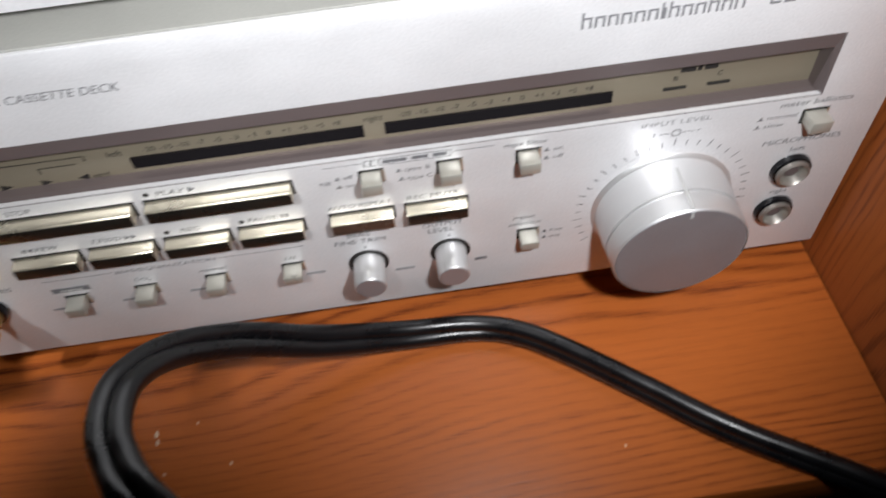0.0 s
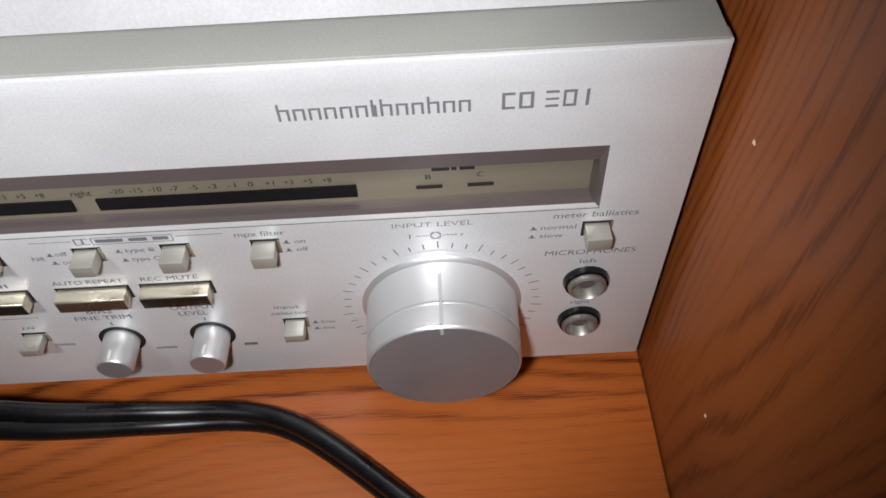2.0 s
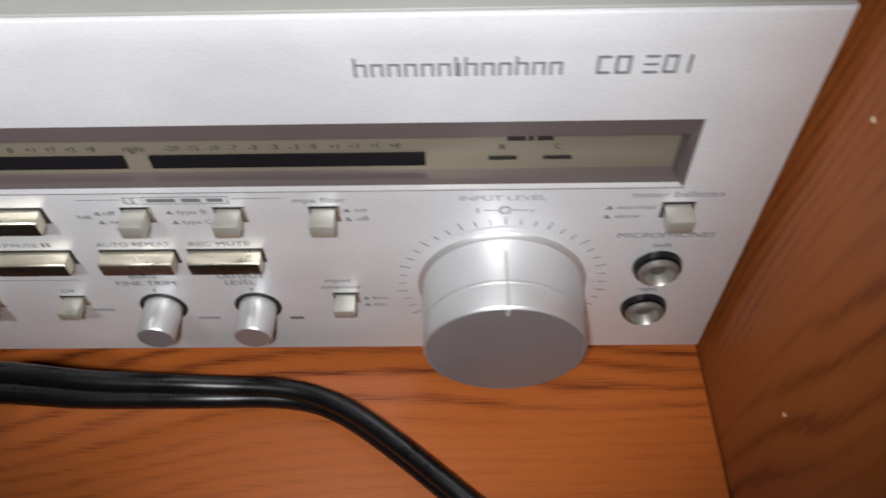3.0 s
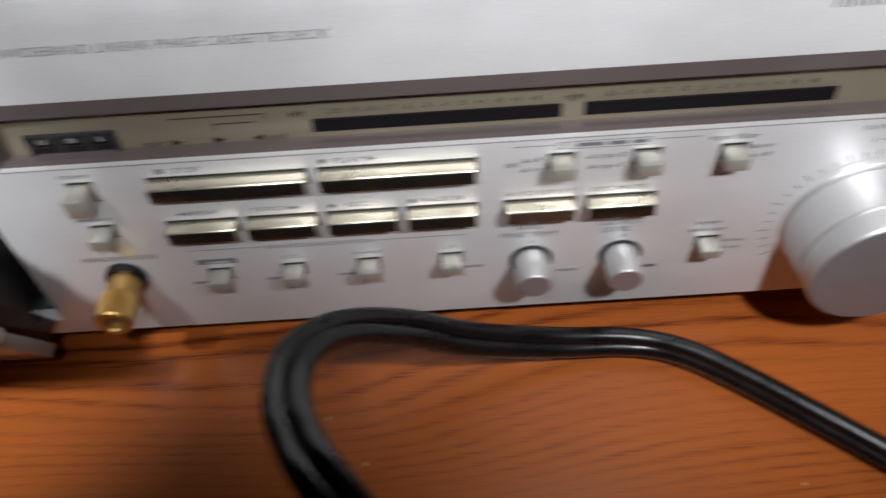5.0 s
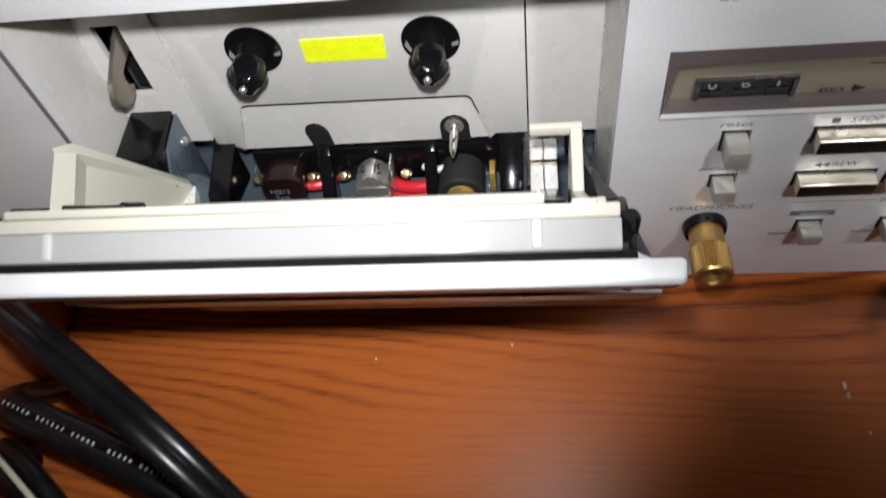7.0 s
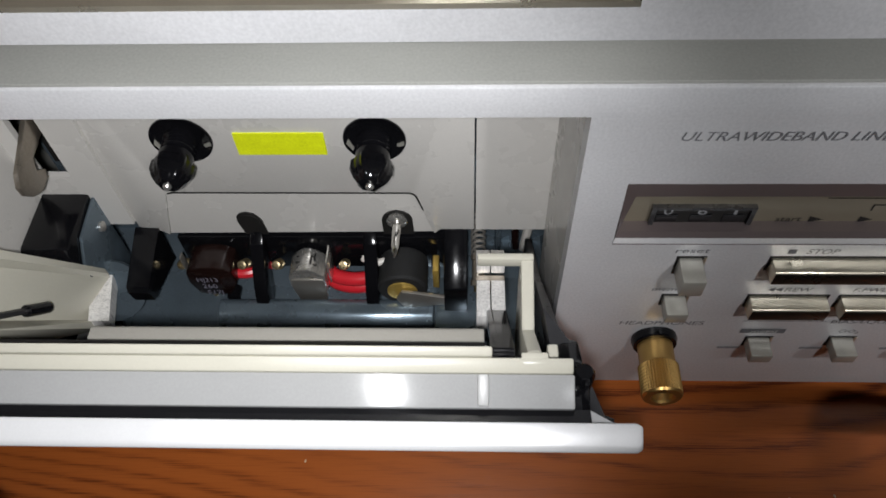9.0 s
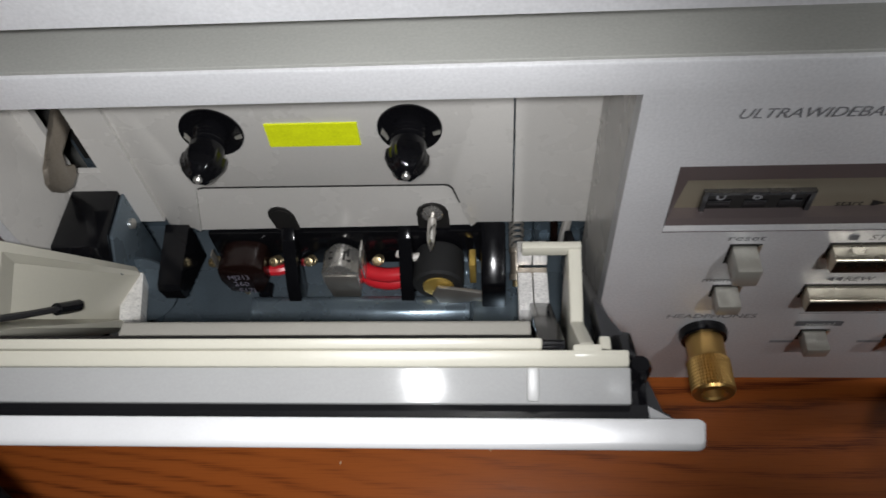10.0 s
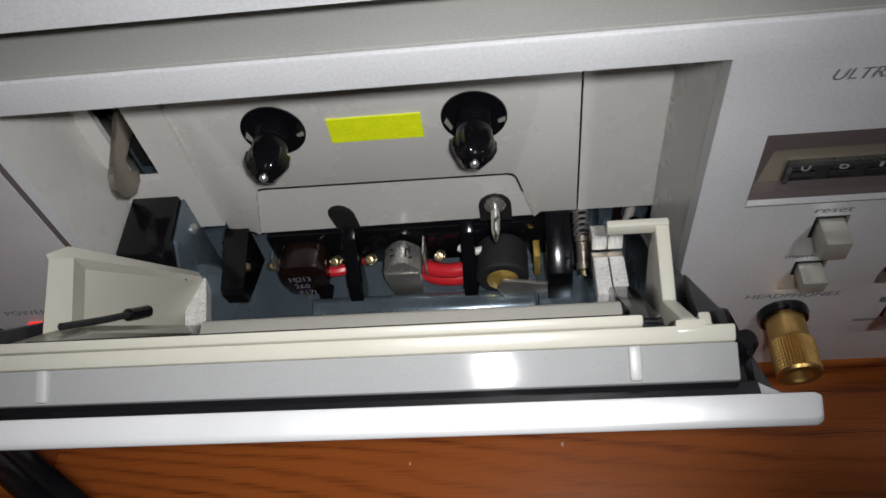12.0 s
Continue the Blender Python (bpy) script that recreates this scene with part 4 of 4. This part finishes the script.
# the front plate leans outwards by about 28 degrees, so that its face hides under its own top edge
top_bar = bmesh.new()
ends = [(-0.1740, 0.0008), (-0.1732, 0.0), (-0.0374, 0.0), (-0.0366, 0.0008)]
ring = []
for (y, z) in ((-0.0431, 0.0763), (-0.0464, 0.0750), (-0.0470, 0.0742), (-0.0412, 0.0630), (-0.0385, 0.0645)):
    ring.append([top_bar.verts.new((x, y + (c if y < -0.045 else -c if y == -0.0431 else 0.0) * 0.7, z)) for x, c in ends])
for i in range(len(ring)):
    j = (i + 1) % len(ring)
    for k in range(3):
        top_bar.faces.new((ring[i][k], ring[i][k + 1], ring[j][k + 1], ring[j][k]))
top_bar.faces.new([r[0] for r in ring])
top_bar.faces.new([r[3] for r in ring])
bmesh.ops.recalc_face_normals(top_bar, faces=top_bar.faces[:])
bmesh.ops.bevel(top_bar, geom=top_bar.edges[:], offset=0.0003, segments=2, profile=0.5, affect="EDGES")
part("door_bar", top_bar, WHITE_BAR, door, "bright white aluminium door edge")
slab("bar_groove", [(-0.0405, 0.0632), (-0.0370, 0.0560), (-0.0340, 0.0575), (-0.0375, 0.0645)], -0.1700, -0.0385, SLOT, door, 0.0)
slab("lower_plate", [(-0.0380, 0.0556), (-0.0272, 0.0352), (-0.0240, 0.0365), (-0.0350, 0.0570)], -0.1570, -0.0372, WHITE_BAR, door)
slab("plate_foot", [(-0.0262, 0.0350), (-0.0110, 0.0040), (-0.0070, 0.0050), (-0.0225, 0.0365)], -0.1480, -0.0440, GREY_BAND, door)
band = slab("door_band", [(-0.0362, 0.0784), (-0.0408, 0.0759), (-0.0392, 0.0700), (-0.0340, 0.0720)], -0.1632, -0.0464, GREY_BAND, door, 0.0003, "glossy grey band of the door")
for x in (-0.1480, -0.0604):
    slab("band_rib", [(-0.0364, 0.0789), (-0.0407, 0.0765), (-0.0404, 0.0757), (-0.0360, 0.0780)], x - 0.0009, x + 0.0009, RIB, band, 0.0004)
slab("band_gap", [(-0.0404, 0.0748), (-0.0436, 0.0754), (-0.0425, 0.0700), (-0.0390, 0.0690)], -0.1660, -0.0440, SHINE_BLACK, door, 0.0)
slab("holder_front", [(-0.0343, 0.0802), (-0.0363, 0.0788), (-0.0345, 0.0720), (-0.0320, 0.0740)], -0.1632, -0.0466, CREAM, door)
slab("holder_step", [(-0.0330, 0.0815), (-0.0343, 0.0806), (-0.0325, 0.0700), (-0.0300, 0.0700)], -0.1560, -0.0590, CREAM, door)
LIP, LIP_Y = 0.0697, -0.0232
slab("holder_lip", [(-0.0276, LIP), (-0.0276, LIP - 0.0016), (LIP_Y, LIP - 0.0016), (LIP_Y, LIP - 0.0004), (LIP_Y - 0.0005, LIP)], -0.1290, -0.0600, LIP_SHADED, door, 0.0003, "cream lip of the holder, darkened in colour for its shade")
slab("holder_gap", [(LIP_Y - 0.0002, LIP - 0.0010), (LIP_Y + 0.0012, LIP - 0.0030), (LIP_Y, LIP - 0.0060), (LIP_Y - 0.0015, LIP - 0.0030)], -0.1290, -0.0606, SLOT, door, 0.0)
# dark slab painting the step's shadow in front of the lip
slab("holder_shadow", [(-0.0325, 0.0760), (-0.0285, 0.0740), (-0.0285, 0.0700), (-0.0325, 0.0700)], -0.1560, -0.0600, SLOT, door, 0.0)
# the tray at the end of the left arm
OT, OB, T1, B1 = Vector((-0.1612, -0.0088, 0.0696)), Vector((-0.1612, -0.0215, 0.0640)), Vector((-0.1588, -0.0062, 0.0665)), Vector((-0.1588, -0.0175, 0.0606))
T2, B2 = Vector((-0.1508, 0.0118, 0.0325)), Vector((-0.1530, 0.0050, 0.0215))
deep = Vector((-0.0008, 0.0010, -0.0050))
part("tray_wall", hull([OT, OB, T1, B1, OT + deep * 3, OB + deep * 3, T1 + deep * 3, B1 + deep * 3]), CREAM, door)
part("tray_floor", hull([T1 + deep * 1.1, B1 + deep * 1.1, T2 + deep * 0.6, B2 + deep * 0.6, T1 + deep * 1.4, B1 + deep * 1.4, T2 + deep, B2 + deep]), CREAM, door)
rim = Vector((-0.0005, 0.0009, 0.0006))
part("tray_rim", hull([OT, T1, OT + rim, T1 + rim * 2, T2, T2 + rim, T2 + deep, OT + deep, T2 + rim + deep]), CREAM, door)
part("tray_edge", hull([OB, B1, B2, B2 + Vector((0, -0.0025, 0.0004)), OB + deep * 2, B2 + deep, Vector((-0.1560, -0.0300, 0.0745)), Vector((-0.1500, -0.0225, 0.0660)), Vector((-0.1612, -0.0320, 0.0770)), Vector((-0.1600, -0.0300, 0.0650))]), CREAM, door)
part("tray_end", hull([(x + dx, y, z) for x, y in ((-0.1560, 0.0130), (-0.1507, 0.0130), (-0.1480, 0.0), (-0.1530, 0.0)) for dx, z in ((0.0, 0.0300), (-0.0004, 0.0255))]), WORN_END, door, "bright worn end of the tray")
lever = part("door_lever", tube([(-0.1562, -0.0215, 0.0668), (-0.1550, -0.0150, 0.0580), (-0.1538, -0.0080, 0.0490)], 0.0007, 8), BLACK, door)
part("lever_tip", tube([(-0.1541, -0.0100, 0.0515), (-0.1538, -0.0080, 0.0488), (-0.1535, -0.0058, 0.0460)], 0.0013, 12), SHINE_BLACK, lever)
part("tray_pad", turned([(0.0, 0.0), (0.0085, 0.0), (0.0085, 0.0012), (0.0, 0.0012)], (-0.1530, 0.0120, 0.0245), (0.25, -0.85, 0.5), 40), STEEL, door)
# the right arm
part("holder_arm", prism([(-0.0350, 0.0790), (-0.0325, 0.0790), (-0.0235, 0.0692), (-0.0114, 0.0745), (-0.0108, 0.0660), (-0.0160, 0.0450), (-0.0300, 0.0600)], 0, -0.0536, -0.0513, 0.0004), CREAM, door)
part("arm_bridge", box(-0.0612, -0.0513, -0.0124, -0.0110, 0.0722, 0.0746, 0.0003), CREAM, door)
for x in (-0.0612, -0.0581):
    part("leaf_spring", prism([(0.0068, 0.0500), (0.0020, 0.0530), (0.0014, 0.0490), (0.0060, 0.0470)], 0, x, x + 0.0029, 0.0002), WORN_END, door)
    part("leaf_spring", prism([(-0.0006, 0.0495), (-0.0100, 0.0505), (-0.0104, 0.0460), (-0.0006, 0.0450)], 0, x, x + 0.0029, 0.0003), WORN_END, door)
part("spring_pin", box(-0.0612, -0.0552, -0.0004, 0.0012, 0.0440, 0.0485), LATCH, door)
part("door_catch", prism([(-0.0325, 0.0660), (-0.0325, 0.0760), (-0.0302, 0.0756), (-0.0100, 0.0530), (-0.0085, 0.0490), (-0.0120, 0.0470)], 0, -0.0592, -0.0552, 0.0003), SHINE_BLACK, door)
part("holder_tab", prism([(-0.0352, 0.0740), (-0.0352, 0.0797), (-0.0334, 0.0803), (-0.0322, 0.0740)], 0, -0.0546, -0.0504, 0.0003), CREAM, door)
part("side_block", prism([(-0.0352, 0.0640), (-0.0352, 0.0738), (-0.0320, 0.0744), (-0.0262, 0.0712), (-0.0240, 0.0640)], 0, -0.0482, -0.0442, 0.0010), SHINE_BLACK, door)
part("side_block", prism([(-0.0424, 0.0640), (-0.0424, 0.0732), (-0.0352, 0.0742), (-0.0340, 0.0640)], 0, -0.0461, -0.0436, 0.0008), SHINE_BLACK, door)
part("holder_block", prism([(-0.0345, 0.0700), (-0.0345, 0.0775), (-0.0328, 0.0775), (-0.0322, 0.0700)], 0, -0.0604, -0.0541, 0.0003), CREAM, door)
part("holder_cheek", prism([(-0.0345, 0.0700), (-0.0345, 0.0792), (-0.0318, 0.0792), (-0.0302, 0.0740), (-0.0302, 0.0700)], 0, -0.0606, -0.0592, 0.0003), CREAM, door)
part("side_bracket", prism([(-0.0500, -0.0200), (-0.0450, -0.0280), (-0.0412, -0.0400), (-0.0372, -0.0430), (-0.0465, -0.0430), (-0.0490, -0.0300)], 2, DT - 0.0080, DT - 0.0032, 0.0003), BLACK, door)
part("side_bracket", prism([(-0.1620, -0.0330), (-0.1650, -0.0345), (-0.1690, -0.0400), (-0.1720, -0.0430), (-0.1630, -0.0430), (-0.1610, -0.0360)], 2, DT - 0.0080, DT - 0.0032, 0.0003), BLACK, door)
part("bracket_facet", prism([(-0.0445, -0.0390), (-0.0398, -0.0418), (-0.0445, -0.0420)], 2, DT - 0.0032, DT - 0.0024), ALU, door)
part("stop_peg", box(-0.0500, -0.0482, -0.0318, -0.0290, 0.0690, 0.0748, 0.0004), CREAM, door)
part("stop_peg", turned([(0.0, 0.0), (0.0016, 0.0), (0.0018, 0.0050), (0.0013, 0.0060), (0.0, 0.0060)], (-0.0447, -0.0350, 0.0712), (0, 0, 1), 20), SHINE_BLACK, door)
part("hinge_arm", prism([(-0.0330, 0.0705), (-0.0240, 0.0705), (0.0060, 0.0420), (0.0250, 0.0290), (0.0255, 0.0140), (-0.0050, 0.0150)], 0, -0.0488, -0.0471, 0.0003), BLACK, door)
part("hinge_arm", prism([(-0.0330, 0.0705), (-0.0240, 0.0705), (0.0100, 0.0260), (0.0240, 0.0230), (0.0240, 0.0140), (-0.0050, 0.0150)], 0, -0.1650, -0.1633, 0.0003), BLACK, door)

# ---- the unit stacked on top ----
UZ = 0.1125
upper = thing("receiver", "silver receiver with dark smoked window stacked on the deck", "receiver", (0, 0, UZ))


def up(bm):
    bmesh.ops.translate(bm, verts=bm.verts, vec=(0, 0, -UZ))
    return bm


UW = (-0.1900, -0.0395, 0.1188, 0.1900)
part("faceplate", up(pierced([LEFT, UW[0], UW[1], RIGHT], [UZ, UW[2], UW[3], 0.2450], [UW], -0.0004, 0.0040)), SILVER, upper)
part("smoked_window", up(box(UW[0], UW[1], 0.0020, 0.0035, UW[2], UW[3])), SMOKED, upper, "dark brown smoked window")
part("window_trim", up(pierced([UW[0], UW[0] + 0.001, UW[1] - 0.001, UW[1]], [UW[2], UW[2] + 0.0009, UW[3] - 0.001, UW[3]], [(UW[0] + 0.001, UW[1] - 0.001, UW[2] + 0.0009, UW[3] - 0.001)], -0.0012, 0.0030)), CHAMPAGNE, upper)
part("wide_key", up(box(-0.0270, -0.0050, -0.0040, 0.0, 0.1222, 0.1300, 0.0005)), WHITE_BAR, upper)
part("wide_key", up(box(-0.0030, 0.0190, -0.0012, 0.0, 0.1226, 0.1300, 0.0005)), BUTTON, upper)
part("case", up(box(LEFT + 0.002, RIGHT - 0.002, 0.0040, 0.28, UZ + 0.001, 0.2440, 0.0008)), SILVER_TOP, upper)
for x, y in ((-0.170, 0.05), (0.190, 0.05), (-0.170, 0.24), (0.190, 0.24)):
    part("foot", up(turned([(0.0, 0.0), (0.009, 0.0), (0.0105, 0.003), (0.011, UZ - TOP), (0.0, UZ - TOP)], (x, y, TOP + 0.0008), (0, 0, 1), 24)), RUBBER, upper)

# ---- cords and crumbs ----


def twin_cord(name, points, label, twist, radius=0.0026, wide=lambda u: 0.0020):
    cord = part(name, tube(points, radius, 12, None, lambda u: (wide(u) * math.cos(twist(u)), wide(u) * math.sin(twist(u)))), CORD)
    tagged(cord, label, "power cord")
    part("second_core", tube(points, radius, 12, None, lambda u: (-wide(u) * math.cos(twist(u)), -wide(u) * math.sin(twist(u)))), CORD, cord)
    return cord


twin_cord("power_cord", [(0.245, -0.100, -0.030), (0.222, -0.082, -0.010), (0.205, -0.0715, -0.0060), (0.178, -0.0545, -0.0052), (0.159, -0.0390, -0.0052), (0.141, -0.0245, -0.0050), (0.127, -0.0155, -0.0045), (0.113, -0.0115, -0.0045), (0.092, -0.0125, -0.0010),
                         (0.070, -0.0178, 0.0110), (0.0537, -0.0238, 0.0268), (0.0412, -0.0326, 0.0405), (0.0348, -0.0430, 0.0490), (0.0336, -0.0535, 0.0525), (0.0362, -0.0635, 0.0535), (0.0440, -0.0745, 0.0510), (0.062, -0.088, 0.024), (0.085, -0.105, -0.030), (0.10, -0.115, -0.12)],
          "glossy black two-core power cord looped on the wooden shelf", lambda u: 1.2 - 1.2 * min(max((u - 0.35) / 0.3, 0), 1), 0.0026, lambda u: 0.0014 + 0.0008 * min(max((u - 0.35) / 0.2, 0), 1))
c2 = twin_cord("speaker_cord", [(-0.2000, 0.020, 0.020), (-0.1990, -0.0120, 0.038), (-0.1930, -0.0235, 0.0460), (-0.1712, -0.0378, 0.0505), (-0.1500, -0.0520, 0.0505), (-0.1290, -0.0670, 0.0440), (-0.1120, -0.0815, 0.020), (-0.1030, -0.095, -0.020), (-0.094, -0.103, -0.080)],
               "black two-core cord hanging over the wooden shelf edge", lambda u: 0.25, 0.0022, lambda u: 0.0016)
c3 = twin_cord("printed_cord", [(-0.1960, -0.030, -0.0050), (-0.1955, -0.040, 0.012), (-0.1860, -0.0465, 0.0200), (-0.1600, -0.0565, 0.0205), (-0.1400, -0.0645, 0.0190), (-0.115, -0.074, 0.004), (-0.100, -0.084, -0.030), (-0.095, -0.09, -0.080)],
               "black two-core cord with worn white print over the shelf edge", lambda u: 0.1)
txt = bmesh.new()
rnd = random.Random(4)
for i in range(34):
    u = i / 33
    if i in (7, 14, 20, 21, 27):
        continue
    p = Vector((-0.1890, -0.0452, 0.0236)).lerp(Vector((-0.1420, -0.0635, 0.0226)), u)
    d = Vector((0.932, -0.363, -0.02))
    s = Vector((0.363, 0.932, 0))
    w_, h_ = 0.00022 + 0.00016 * rnd.random(), 0.00045
    q = [p + d * a * w_ + s * b_ * h_ for a, b_ in ((-1, -1), (1, -1), (1, 1), (-1, 1))]
    for k in q:
        k.z = k.z + 0.0002
    txt.faces.new([txt.verts.new(k) for k in q])
part("print_bar", txt, INK_PALE, c3, "worn white print", smooth=False)
c4 = twin_cord("striped_cord", [(-0.1970, -0.052, -0.0050), (-0.1930, -0.0545, 0.012), (-0.1840, -0.0590, 0.0190), (-0.1730, -0.0675, 0.0190), (-0.160, -0.080, 0.010), (-0.150, -0.088, -0.030), (-0.148, -0.09, -0.09)],
               "glossy black cord with a cream stripe over the shelf edge", lambda u: 0.3)
part("stripe", tube([(-0.1925, -0.0550, 0.0158), (-0.1840, -0.0595, 0.0224), (-0.1730, -0.0680, 0.0224), (-0.160, -0.0805, 0.0134)], 0.0007, 8), STRIPE, c4)
rnd = random.Random(9)
for x, y, size in ((-0.0675, -0.0151, 0.0007), (0.0178, -0.0280, 0.0012), (0.0182, -0.0306, 0.0011), (0.0295, -0.0262, 0.0006), (0.0400, -0.0400, 0.0007), (-0.106, -0.019, 0.0005), (0.021, -0.0405, 0.0006), (0.150, -0.052, 0.0005)):
    bm = bmesh.new()
    bmesh.ops.create_icosphere(bm, subdivisions=1, radius=1)
    for v in bm.verts:
        v.co = Vector((v.co.x * size * 0.55, v.co.y * size, v.co.z * size * 0.35)) * (0.7 + 0.6 * rnd.random())
    ob = part("crumb", bm, CRUMB)
    ob.location = (x, y, SHELF_Z + size * 0.2)
    tagged(ob, "tiny pale crumb lying on the wooden shelf", "crumb", "crumbs on the shelf")
for y, z, size in ((-0.0113, 0.0902, 0.0010), (-0.034, 0.030, 0.0008), (-0.046, 0.004, 0.0009)):
    chip = hull([(WALL_R + 0.0002, y + size * math.cos(a) * (0.5 + 0.5 * rnd.random()), z + size * math.sin(a) * 0.6) for a in (0, 1, 2, 3, 4, 5)] + [(WALL_R - 0.0002, y, z)])
    ob = part("chip", chip, CRUMB)
    tagged(ob, "pale chip in the laminate of the cabinet side", "chip", "chips in the laminate")
